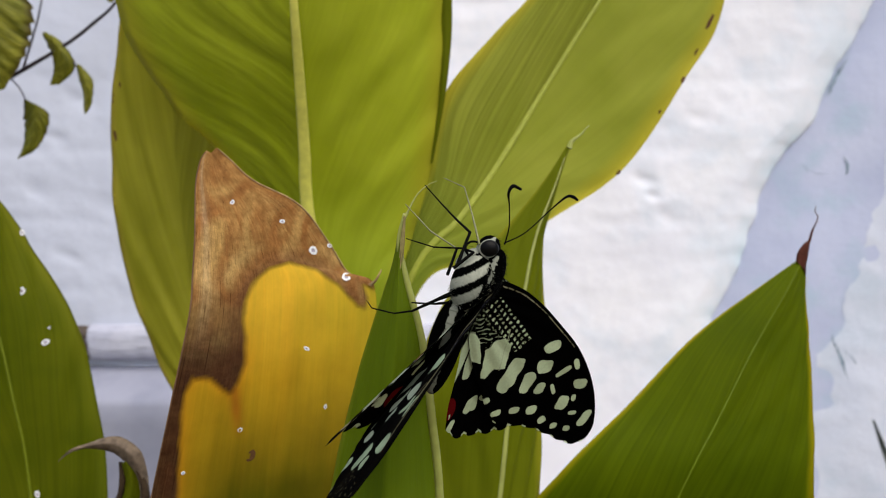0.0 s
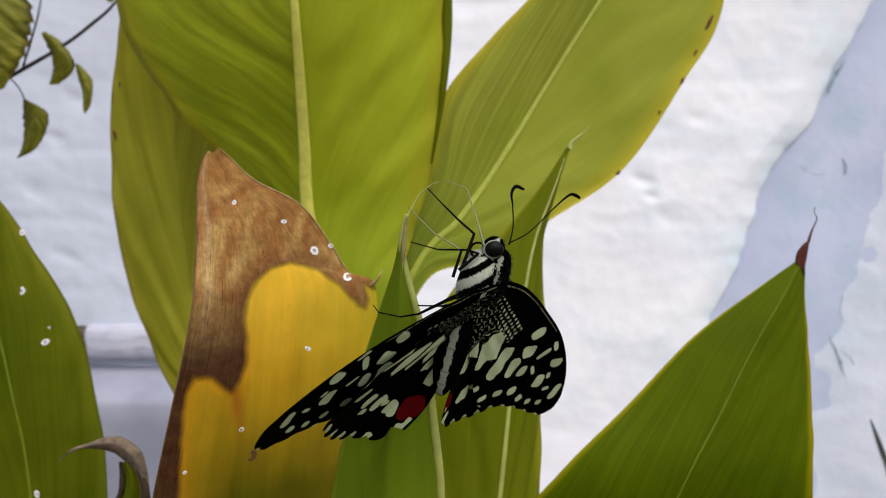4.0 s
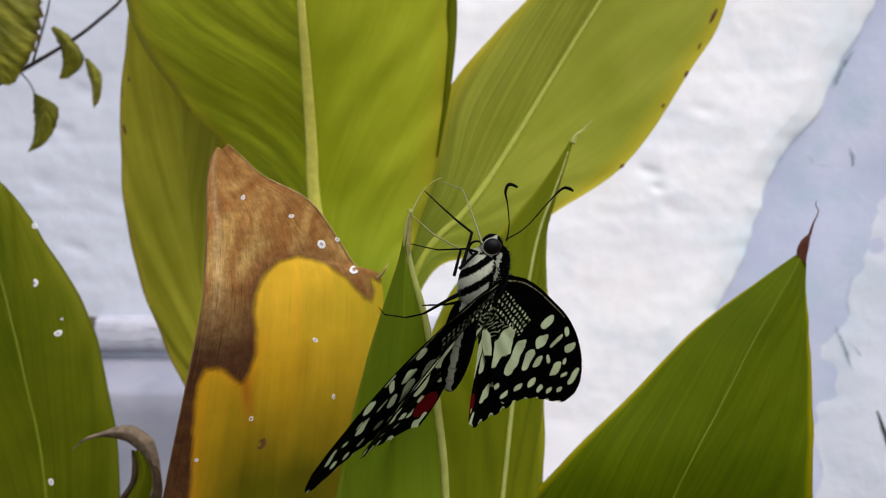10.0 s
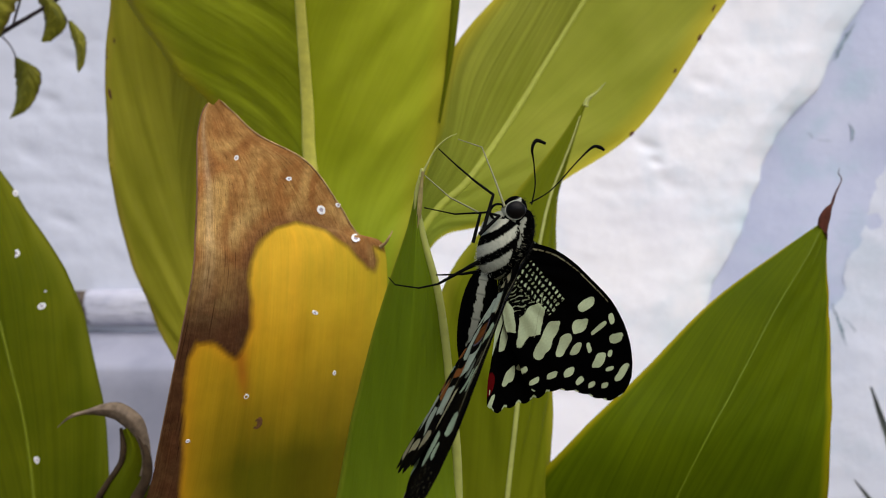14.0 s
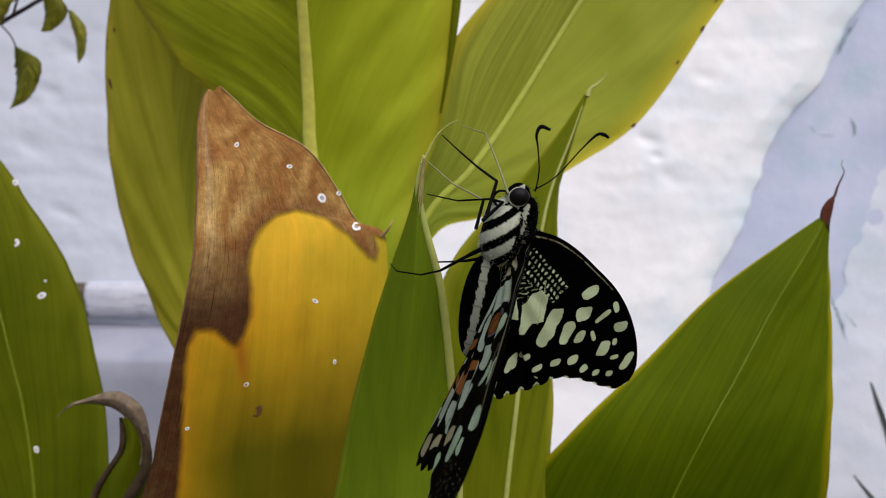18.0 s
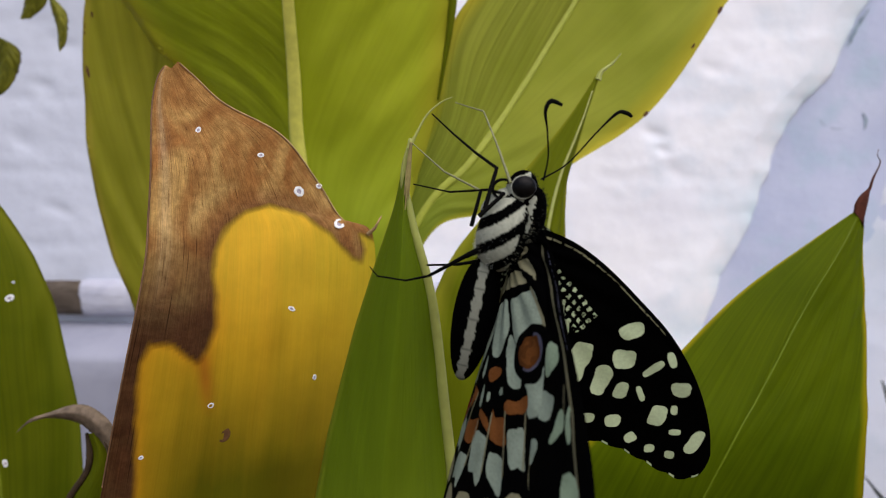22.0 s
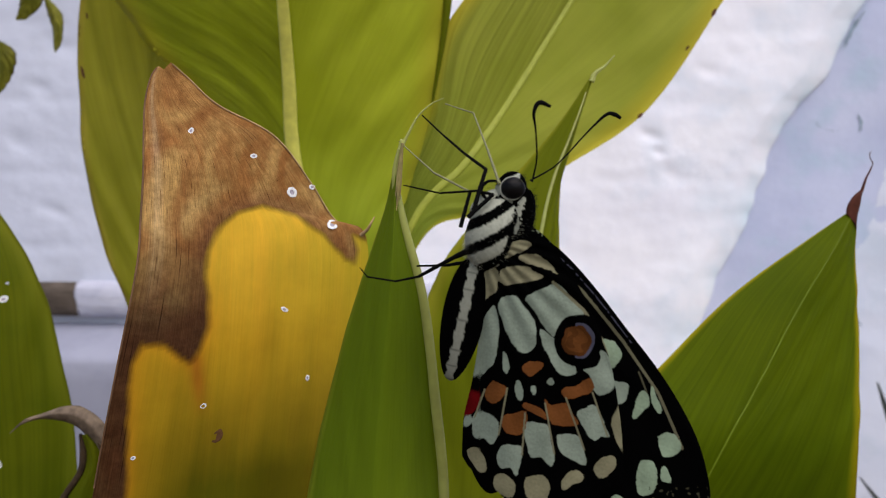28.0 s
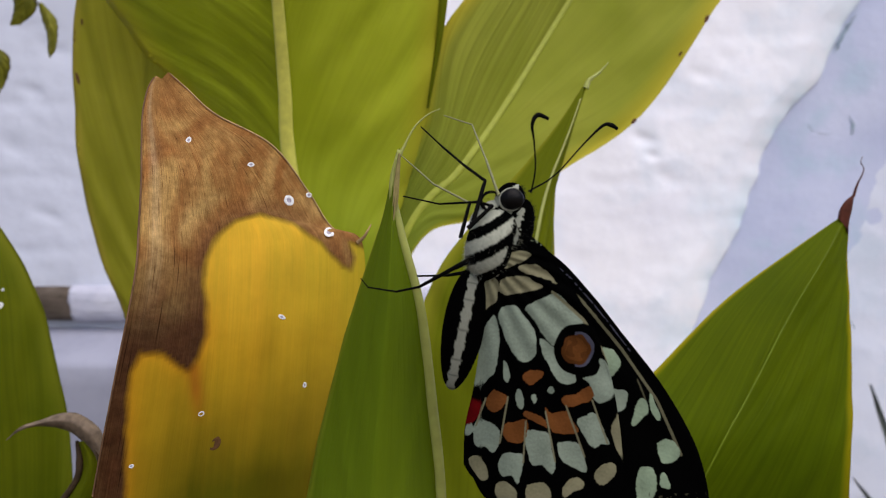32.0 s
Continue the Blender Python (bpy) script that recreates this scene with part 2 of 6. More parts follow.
LEAF_DYING = dying_material()
DRY_TAN = plain("dry_leaf_tan", (0.42, 0.28, 0.13), 0.75, 0.2, 0.3, 500)
DRY_RIM = plain("dry_leaf_rim", (0.16, 0.085, 0.04), 0.75, 0.2, 0.3, 500)
TIP_TAN = plain("dry_tip_tan", (0.26, 0.21, 0.075), 0.75, 0.2, 0.35, 700)
RED_BROWN = plain("dry_tip_red_brown", (0.075, 0.018, 0.008), 0.7, 0.2, 0.4, 500)


# ---- mesh helpers
def part(name, bm, mat, parent=None, label=""):
    me = bpy.data.meshes.new(name)
    bm.to_mesh(me)
    bm.free()
    for f in me.polygons:
        f.use_smooth = True
    for m in mat if isinstance(mat, (list, tuple)) else [mat]:
        me.materials.append(m)
    ob = new(name, me)
    if parent:
        ob.parent = parent
    if label:
        ob["label"] = label
    return ob


def spline(points, count):
    """Points on a smooth curve through the given ones."""
    p = np.array(points, float)
    p = np.vstack([2 * p[0] - p[1], p, 2 * p[-1] - p[-2]])
    out = []
    for s in np.linspace(0, len(p) - 3 - 1e-9, count):
        i = int(s)
        f = s - i
        a, b, c, d = p[i:i + 4]
        out.append(0.5 * (2 * b + (c - a) * f + (2 * a - 5 * b + 4 * c - d) * f**2 + (3 * b - a - 3 * c + d) * f**3))
    return np.array(out)


def tube(bm, points, radii, sides=8, count=None, mat=0):
    """A round rod along a smooth curve, its radius running through the given ones."""
    count = count or 6 * len(points)
    c = spline(points, count)
    r = np.interp(np.linspace(0, 1, count), np.linspace(0, 1, len(radii)), radii)
    rings, up = [], Vector((0.31, 0.85, 0.42))
    for i in range(count):
        d = Vector(c[min(i + 1, count - 1)] - c[max(i - 1, 0)]).normalized()
        x = d.cross(up).normalized()
        y = d.cross(x)
        rings.append([bm.verts.new(Vector(c[i]) + float(r[i]) * (math.cos(a) * x + math.sin(a) * y)) for a in np.linspace(0, math.tau, sides, False).tolist()])
    for a, b in zip(rings, rings[1:]):
        for k in range(sides):
            bm.faces.new((a[k], a[(k + 1) % sides], b[(k + 1) % sides], b[k])).material_index = mat
    for ring in (rings[0], rings[-1]):
        bm.faces.new(ring).material_index = mat
    return bm


def blade(rows, nu=33, nv=90, arch=0.0, wave=0.0, thick=0.0004, seed=0, colour=None, teeth=0.0):
    """A leaf blade lofted through rows (left edge, midrib, right edge) from base to tip, with a front and a back.
    arch lifts each half between midrib and edge; wave is the height of the pleats. colour(u, v) may tint it."""
    l, m, r = (spline([row[k] for row in rows], nv) for k in range(3))
    saw = teeth * ((np.linspace(0, 1, nv) * 9.5) % 1.0 - 0.5)[:, None] * np.sin(np.pi * np.linspace(0, 1, nv))[:, None]
    g = np.zeros((nv, nu, 3))
    us = np.linspace(-1, 1, nu)
    for j, u in enumerate(us):
        k = abs(u)
        g[:, j] = m + (k + saw * max(0.0, 4 * k - 3)) * ((l if u < 0 else r) - m)
    du, dv = np.gradient(g, axis=1), np.gradient(g, axis=0)
    nrm = np.cross(du, dv)
    nrm /= np.linalg.norm(nrm, axis=2, keepdims=True) + 1e-12
    nrm[nrm[..., 1] > 0] *= -1
    width = np.linalg.norm(r - l, axis=1)[:, None]
    k = np.abs(us)[None, :]
    vv = np.linspace(0, 1, nv)[:, None]
    off = arch * width * np.sin(np.pi * k) * 0.5
    for q, (f, ph) in enumerate(((46, 0.3), (77, 1.9), (23, 4.1))):
        off = off + wave * np.sin((vv - 0.38 * k**0.8) * f + ph + seed + (us[None, :] > 0) * 1.3) * np.minimum(1, 4 * k) * np.minimum(1, width / 0.03) / (1 + q)
    g = g + nrm * off[..., None]
    bm = bmesh.new()
    uvl = bm.loops.layers.uv.new("UVMap")
    layer = bm.verts.layers.float_color.new("tint") if colour else None
    front = [[bm.verts.new(p) for p in row] for row in g]
    taper = (thick * (1 - 0.7 * k) * np.minimum(1, width / 0.004))[..., None] * np.ones((nv, nu, 1))
    back = [[bm.verts.new(p) for p in row] for row in g - nrm * taper]
    at = {}
    for grid in (front, back):
        for i in range(nv):
            for j in range(nu):
                at[grid[i][j]] = ((us[j] + 1) / 2, i / (nv - 1))
    faces = []
    for i in range(nv - 1):
        for j in range(nu - 1):
            faces.append((front[i][j], front[i][j + 1], front[i + 1][j + 1], front[i + 1][j]))
            faces.append((back[i][j + 1], back[i][j], back[i + 1][j], back[i + 1][j + 1]))
        for j in (0, nu - 1):
            faces.append((front[i][j], front[i + 1][j], back[i + 1][j], back[i][j]))
    for f in faces:
        face = bm.faces.new(f)
        for loop in face.loops:
            loop[uvl].uv = at[loop.vert]
    if colour:
        for i in range(nv):
            for j in range(nu):
                front[i][j][layer] = back[i][j][layer] = colour((us[j] + 1) / 2, i / (nv - 1), front[i][j].co)
    return bm


def inside(a, b, poly):
    hit = np.zeros(a.shape, bool)
    for (x1, y1), (x2, y2) in zip(poly, poly[1:] + poly[:1]):
        hit ^= ((y1 > b) != (y2 > b)) & (a < (x2 - x1) * (b - y1) / (y2 - y1 + 1e-9) + x1)
    return hit


# ---- setting: ground and whitewashed wall
def ground_mesh():
    bm = bmesh.new()
    bmesh.ops.create_grid(bm, x_segments=60, y_segments=60, size=1.0)
    for v in bm.verts:
        x, y = v.co.x, v.co.y
        v.co = (x * 60 * abs(x) + x, y * 60 * abs(y) + y, 0.012 * noise.noise((x * 40, y * 40, 3)))
    return bm


SOIL = plain("soil", (0.10, 0.07, 0.045), 0.95, 0.1, 0.45, 40)
tagged(part("ground", ground_mesh(), SOIL), "bare brown soil in front of the wall", "ground", kind="structure")


def plaster(name, low, high, stain, relief, dim_end=None, damp=None):
    """Uneven lime plaster. Towards -x a greyer colour can paint in the wall's dimmer light."""
    m, n, l, b = material(name, 0.92, 0.12)
    co = n.new("ShaderNodeTexCoord").outputs["Object"]
    f1, f2, f3 = noise_tex(n, l, co, 7, 5), noise_tex(n, l, co, 70, 5, 0.6), noise_tex(n, l, co, 16, 4)
    c = mix(n, l, ramp(n, l, f1, [(0.35, (0, 0, 0)), (0.68, (1, 1, 1))]), low, high)
    c = mix(n, l, math_node(n, l, "MULTIPLY", ramp(n, l, f3, [(0.50, (0, 0, 0)), (0.68, (1, 1, 1))]), 0.7), c, stain)
    c = mix(n, l, math_node(n, l, "MULTIPLY", ramp(n, l, f2, [(0.62, (0, 0, 0)), (0.8, (1, 1, 1))]), 0.25), c, stain)
    # dimmer light along the wall's far end, painted as a greyer tone
    if dim_end:
        sep = n.new("ShaderNodeSeparateXYZ")
        l.new(co, sep.inputs[0])
        along = math_node(n, l, "ADD", math_node(n, l, "MULTIPLY", sep.outputs["X"], -3.0), math_node(n, l, "MULTIPLY", f1, 0.8))
        c = mix(n, l, math_node(n, l, "MULTIPLY", ramp(n, l, along, [(0.70, (0, 0, 0)), (1.0, (1, 1, 1))]), 0.9), c, dim_end)
    if damp:
        at = n.new("ShaderNodeAttribute")
        at.attribute_name = "damp"
        wet = math_node(n, l, "MULTIPLY", at.outputs["Fac"], ramp(n, l, f3, [(0.30, (0, 0, 0)), (0.55, (1, 1, 1))]))
        c = mix(n, l, wet, c, damp)
    l.new(c, b.inputs["Base Color"])
    bump(n, l, math_node(n, l, "ADD", f1, math_node(n, l, "MULTIPLY", f2, 0.5)), 0.5, relief, b)
    return m


WASH = plaster("whitewash", (0.89, 0.88, 0.94), (0.96, 0.94, 0.96), (0.78, 0.82, 0.89), 0.0025, (0.56, 0.59, 0.69), (0.58, 0.74, 0.82))
LIME = plaster("blue_grey_plaster", (0.46, 0.50, 0.67), (0.62, 0.65, 0.80), (0.44, 0.56, 0.67), 0.003)
WALL_Y, LEDGE, COURSE = 0.86, 0.616, 0.0833
EDGE_Z = [-0.1, 0.60, 0.67, 0.71, 0.777, 0.818, 0.872, 0.90, 0.986, 1.045, 1.2, 2.5]
EDGE_X = [0.28, 0.30, 0.318, 0.341, 0.366, 0.38, 0.408, 0.434, 0.482, 0.508, 0.56, 0.8]


def wall_y(x, z):
    """The bare wall's face: uneven, with soft brick courses."""
    return WALL_Y + 0.004 * noise.noise((x * 8, z * 8, 1)) + 0.0012 * noise.noise((x * 45, z * 45, 5))


DENTS = [(0.236, 0.832, 0.007, 0.010), (0.246, 0.813, 0.005, 0.007), (0.262, 0.790, 0.004, 0.012), (0.300, 0.905, 0.004, 0.010), (0.205, 0.900, 0.003, 0.014),
         (-0.425, 0.925, 0.005, 0.016), (-0.455, 0.880, 0.006, 0.010), (-0.390, 0.800, 0.004, 0.014), (-0.440, 0.742, 0.005, 0.010), (-0.480, 0.820, 0.005, 0.012)]


def coat_y(x, z):
    """The thick whitewash: rounded brick courses and lumps."""
    k = (z - LEDGE) / COURSE + 0.14 * noise.noise((x * 5, z * 5, 8))
    joint = math.exp(-((k - round(k)) / 0.10) ** 2)
    y = WALL_Y - 0.011 + 0.0035 * noise.noise((x * 8, z * 8, 1)) + 0.0010 * noise.noise((x * 24, z * 24, 5)) + 0.0005 * noise.noise((x * 70, z * 70, 9))
    for dx, dz, depth, size in DENTS:
        r = ((x - dx)**2 + (1.6 * (z - dz) + 0.4 * (x - dx))**2) / size**2
        if r < 8:
            y += 0.4 * depth * math.exp(-0.6 * r) * (1 + 0.5 * noise.noise((x * 60, z * 60, 3)))
    y += 0.001 * joint * max(0.0, 0.35 + 1.1 * noise.noise((x * 5, z * 4, 12)))
    return y


def sheet(xs, zs, height, keep=None):
    bm = bmesh.new()
    grid = [[bm.verts.new((x, height(x, z), z)) if not keep or keep(x, z) else None for x in xs] for z in zs]
    for a, b in zip(grid, grid[1:]):
        for k in range(len(xs) - 1):
            q = (a[k], a[k + 1], b[k + 1], b[k])
            if all(q):
                bm.faces.new(q)
    return bm


def wall_mesh():
    """The wall's uneven face, closed to a solid 0.25 m thick."""
    bm = sheet(np.linspace(-3, 3, 200).tolist(), np.linspace(-0.05, 2.5, 90).tolist(), wall_y)
    rim = [e for e in bm.edges if e.is_boundary]
    new_edges = [g for g in bmesh.ops.extrude_edge_only(bm, edges=rim)["geom"] if isinstance(g, bmesh.types.BMEdge) and g.is_boundary]
    for v in {v for e in new_edges for v in e.verts}:
        v.co.y = WALL_Y + 0.25
    bmesh.ops.edgeloop_fill(bm, edges=new_edges)
    return bm


wall = part("wall_back", wall_mesh(), LIME)
tagged(wall, "rough garden wall with flaking whitewash over blue-grey plaster", "wall", kind="structure")


def coat_mesh():
    """Whitewash up to a ragged edge, with its thickness at that edge and blue-green damp along it."""
    bm = bmesh.new()
    layer = bm.verts.layers.float_color.new("damp")
    prev = None
    for z in np.concatenate([np.linspace(-0.05, 0.4, 30)[:-1], np.linspace(0.4, 1.15, 330), np.linspace(1.15, 2.5, 60)[1:]]).tolist():
        edge = float(np.interp(z, EDGE_Z, EDGE_X)) + 0.010 * noise.noise((z * 14, 2, 0)) + 0.003 * noise.noise((z * 50, 5, 0))
        xs = np.concatenate([np.linspace(-3, -0.6, 24)[:-1], np.linspace(-0.6, edge - 0.03, 300)[:-1], np.linspace(edge - 0.03, edge, 16)]).tolist()
        row = []
        for x in xs:
            f = min(1.0, (edge - x) / 0.03)
            thick = 0.30 + 0.70 * f ** 0.7
            row.append(bm.verts.new((x, wall_y(x, z) * (1 - thick) + coat_y(x, z) * thick, z)))
            d = max(0.0, math.exp(-(edge - x) / 0.030) * (0.75 + 0.9 * noise.noise((x * 22, z * 16, 11))))
            row[-1][layer] = (d, d, d, 1)
        row.append(bm.verts.new((edge + 0.0006, wall_y(edge, z) + 0.002, z)))
        if prev:
            for a, b, c, d in zip(prev, prev[1:], row[1:], row):
                bm.faces.new((a, b, c, d))
        prev = row
    return bm


part("whitewash_coat", coat_mesh(), WASH, wall, "thick flaking white limewash")


def wood(name, low, high, streak, relief):
    """Weathered wood, its grain along x."""
    m, n, l, b = material(name, 0.85, 0.12)
    co = n.new("ShaderNodeTexCoord").outputs["Object"]
    mp = n.new("ShaderNodeMapping")
    mp.inputs["Scale"].default_value = (0.06, 1.0, 1.0)
    l.new(co, mp.inputs["Vector"])
    grain, wide, stain = noise_tex(n, l, mp.outputs[0], 420, 4, 0.7), noise_tex(n, l, mp.outputs[0], 110, 3), noise_tex(n, l, co, 40, 4)
    c = mix(n, l, ramp(n, l, stain, [(0.35, (0, 0, 0)), (0.65, (1, 1, 1))]), low, high)
    c = mix(n, l, ramp(n, l, grain, [(0.52, (0, 0, 0)), (0.68, (1, 1, 1))]), c, streak)
    l.new(c, b.inputs["Base Color"])
    bump(n, l, math_node(n, l, "ADD", grain, wide), 0.8, relief, b)
    return m


# the beam's limewash and the sill's paint are darkened to include the shade there
BEAM_PAINT = wood("whitewashed_wood", (0.44, 0.445, 0.53), (0.56, 0.56, 0.63), (0.25, 0.25, 0.30), 0.002)
BEAM_BARE = wood("bare_weathered_wood", (0.085, 0.066, 0.050), (0.15, 0.12, 0.095), (0.035, 0.027, 0.020), 0.002)
SILL_PAINT = plaster("sill_paint", (0.265, 0.27, 0.34), (0.315, 0.32, 0.385), (0.24, 0.25, 0.31), 0.0008)
BEAM_END = -0.412


def beam_mesh(x1, x2, grow=0.0, ragged=0):
    """A round-edged beam along the wall; the coat of paint on it ends in a ragged edge."""
    bm, prev = bmesh.new(), None
    out = [(0.872, 0.6605), (0.846, 0.6603), (0.838, 0.6580), (0.8335, 0.6525), (0.832, 0.645), (0.832, 0.636), (0.8335, 0.629), (0.837, 0.6245), (0.843, 0.6225), (0.872, 0.6225)]
    mid = Vector((0.852, 0.6415))
    for x in np.linspace(x1, x2, max(4, int((x2 - x1) / 0.004))).tolist():
        row = []
        for k, (y, z) in enumerate(out):
            d = (Vector((y, z)) - mid).normalized() * (grow + 0.0012 * noise.noise((x * 6, z * 160, 3)) + 0.0006 * noise.noise((x * 40, z * 400, 6)))
            shift = 0.006 * noise.noise((z * 120, 4, 1)) + 0.14 * (0.6605 - z) if ragged and x == x1 else 0.0
            row.append(bm.verts.new((x + shift, y + d.x, z + d.y)))
        if prev:
            for a, b, c, d in zip(prev, prev[1:], row[1:], row):
                bm.faces.new((a, b, c, d))
        else:
            bm.faces.new(row)
        prev = row
    bm.faces.new(prev)
    bmesh.ops.recalc_face_normals(bm, faces=bm.faces)
    return bm


beam = tagged(new("wooden_beam"), "weathered wooden beam, whitewashed but for a bare brown end", "beam", kind="structure")
part("bare_wood", beam_mesh(-0.80, 0.02), BEAM_BARE, beam, "bare brown weathered wood")
part("paint_coat", beam_mesh(BEAM_END, 0.03, 0.0016, 1), BEAM_PAINT, beam, "cracked white limewash over the wood grain")


def sill_mesh():
    """A painted sill under the beam: it slopes forward to a worn edge, then drops."""
    bm, prev = bmesh.new(), None
    out = [(0.875, 0.6165), (0.858, 0.6160), (0.830, 0.6060), (0.806, 0.5962), (0.788, 0.5888), (0.7825, 0.5850), (0.7800, 0.5800), (0.7800, 0.5600), (0.7805, 0.50), (0.781, 0.30), (0.782, -0.03), (0.875, -0.03)]
    for x in np.linspace(-2.4, 0.03, 320).tolist():
        row = [bm.verts.new((x, y + 0.0012 * noise.noise((x * 9, z * 14, 2)), z + 0.0010 * noise.noise((x * 12, y * 20, 7)))) for y, z in out]
        if prev:
            for a, b, c, d in zip(prev, prev[1:], row[1:], row):
                bm.faces.new((a, b, c, d))
        else:
            bm.faces.new(row)
        prev = row
    bm.faces.new(prev)
    bmesh.ops.recalc_face_normals(bm, faces=bm.faces)
    return bm


tagged(part("sill", sill_mesh(), SILL_PAINT), "smooth lavender-grey painted sill along the wall's foot", "sill", kind="structure")


LIME_LIGHT = plaster("pale_plaster", (0.62, 0.66, 0.77), (0.72, 0.74, 0.82), (0.56, 0.63, 0.72), 0.003)
CRACK = plain("crack_grey", (0.24, 0.31, 0.37), 0.95, 0.1, 0.4, 200)


def remnant_mesh():
    """A paler skim of plaster beside the flaked edge."""
    bm, prev = bmesh.new(), None
    for z in np.linspace(0.2, 1.1, 200).tolist():
        edge = float(np.interp(z, [0.2, 0.45, 0.635, 0.66, 0.76, 0.86, 1.1], [0.43, 0.44, 0.445, 0.475, 0.50, 0.535, 0.60])) + 0.012 * noise.noise((z * 18, 7, 0)) + 0.005 * noise.noise((z * 70, 3, 0))
        row = [bm.verts.new((x, wall_y(x, z) - 0.0022 * min(1, 12 * (x - edge) + 0.05), z)) for x in np.linspace(edge, 1.2, 60).tolist()]
        if prev:
            for a, b, c, d in zip(prev, prev[1:], row[1:], row):
                bm.faces.new((a, b, c, d))
        prev = row
    return bm


part("plaster_skim", remnant_mesh(), LIME_LIGHT, wall, "paler blue-white plaster skim")


def crack(points, width):
    """A thin dark crack or scrape along the wall's face."""
    bm = bmesh.new()
    c = spline([(x, 0, z) for x, _, z in points], 30)
    rows = []
    for k, (x, _, z) in enumerate(c.tolist()):
        w = 0.8 * width * math.sin(math.pi * (k + 0.5) / 30) * (0.6 + 0.7 * abs(noise.noise((x * 90, z * 90, 2))))
        j = 0.002 * noise.noise((x * 200, z * 200, 6))
        y = min(wall_y(x, z), coat_y(x, z) if x < float(np.interp(z, EDGE_Z, EDGE_X)) else 9) - 0.0012
        rows.append([bm.verts.new((x + j - w, y, z + 0.4 * w)), bm.verts.new((x + j + w, y, z - 0.4 * w))])
    for a, b in zip(rows, rows[1:]):
        bm.faces.new((a[0], a[1], b[1], b[0]))
    return part("crack", bm, CRACK, wall)


for points, width in (
    ([(0.4379, 0.8580, 0.9022), (0.4265, 0.8580, 0.8902), (0.4165, 0.8580, 0.8808), (0.4077, 0.8580, 0.8660)], 0.0042),
    ([(0.4265, 0.8580, 0.8513), (0.4386, 0.8580, 0.8412), (0.4601, 0.8580, 0.8392)], 0.0024),
    ([(0.4761, 0.8580, 0.8607), (0.4815, 0.8580, 0.8499), (0.4802, 0.8580, 0.8379)], 0.0035),
    ([(0.4802, 0.8580, 0.9753), (0.4668, 0.8580, 0.9552), (0.4574, 0.8580, 0.9317)], 0.0030),
    ([(0.4601, 0.8580, 0.6501), (0.4735, 0.8580, 0.6165), (0.4802, 0.8580, 0.5951)], 0.0030),
    ([(0.4748, 0.8580, 0.6313), (0.4882, 0.8580, 0.6165), (0.4949, 0.8580, 0.5978)], 0.0024),
    ([(0.5177, 0.8580, 0.5394), (0.5217, 0.8580, 0.5260), (0.5285, 0.8580, 0.5092)], 0.0030),
    ([(0.5070, 0.8580, 0.4154), (0.5204, 0.8580, 0.3986), (0.5338, 0.8580, 0.3852)], 0.0030),
):
    crack(points, width)


# ---- the broad-leaved plant
plant = tagged(new("canna_plant"), "clump of broad yellow-green canna leaves, one dying brown", "plant")


def leaf(rows, mat, label="", rib=0.0015, rib_mat=None, rib_to=1.0, **shape):
    ob = part("leaf", blade(rows, **shape), mat, plant, label)
    if rib:
        c = spline([row[1] for row in rows], 60)[: int(60 * rib_to)]
        bm = bmesh.new()
        tube(bm, c[::4], [rib, rib * 0.85, rib * 0.6, rib * 0.2], 12)
        line = spline([row[1] for row in rows], 400)
        for v in bm.verts:
            near = line[np.abs(line[:, 2] - v.co.z).argmin()]
            v.co.y = near[1] + (v.co.y - near[1]) * 0.3 - 0.12 * rib
        part("midrib", bm, rib_mat or RIB, ob)
    return ob


def fleck(ob, x, z, size, mat=None, name="fleck", long=1.0, deg=0.0):
    """A small ragged crust on the leaf's face at (x, z), with a raised rim round a shallow pit."""
    co = np.array([v.co[:] for v in ob.data.vertices])
    near = np.argsort((co[:, 0] - x)**2 + (co[:, 2] - z)**2)[:60]
    fit = np.linalg.lstsq(np.c_[co[near, 0] - x, co[near, 2] - z, np.ones(len(near))], co[near, 1], rcond=None)[0]
    gx, gz, y = float(fit[0]), float(fit[1]), float(fit[2]) - 0.00024
    rng = random.Random(int(x * 1e5) + int(z * 1e5))
    bm = bmesh.new()
    n, rings = 18, []
    rag = [rng.uniform(0.92, 1.08) for k in range(n)]
    c, s = math.cos(radians(deg)), math.sin(radians(deg))
    for share, lift in ((1.0, -0.00003), (0.84, 0.00005), (0.62, 0.00005), (0.46, 0.00001)):
        ring = []
        for k in range(n):
            r = size * share * (1 + (rag[k] - 1) * share)
            p, q = r * long * math.cos(math.tau * k / n), r * math.sin(math.tau * k / n)
            a, b = p * c - q * s, p * s + q * c
            ring.append(bm.verts.new((x + a, y + gx * a + gz * b - lift, z + b)))
        rings.append(ring)
    for a, b in zip(rings, rings[1:]):
        for k in range(n):
            bm.faces.new((a[k], a[(k + 1) % n], b[(k + 1) % n], b[k]))
    bm.faces.new(rings[-1]).material_index = 1
    return part(name, bm, [mat or FLECK, mat if mat is BROWN_FLECK else PIT], ob)


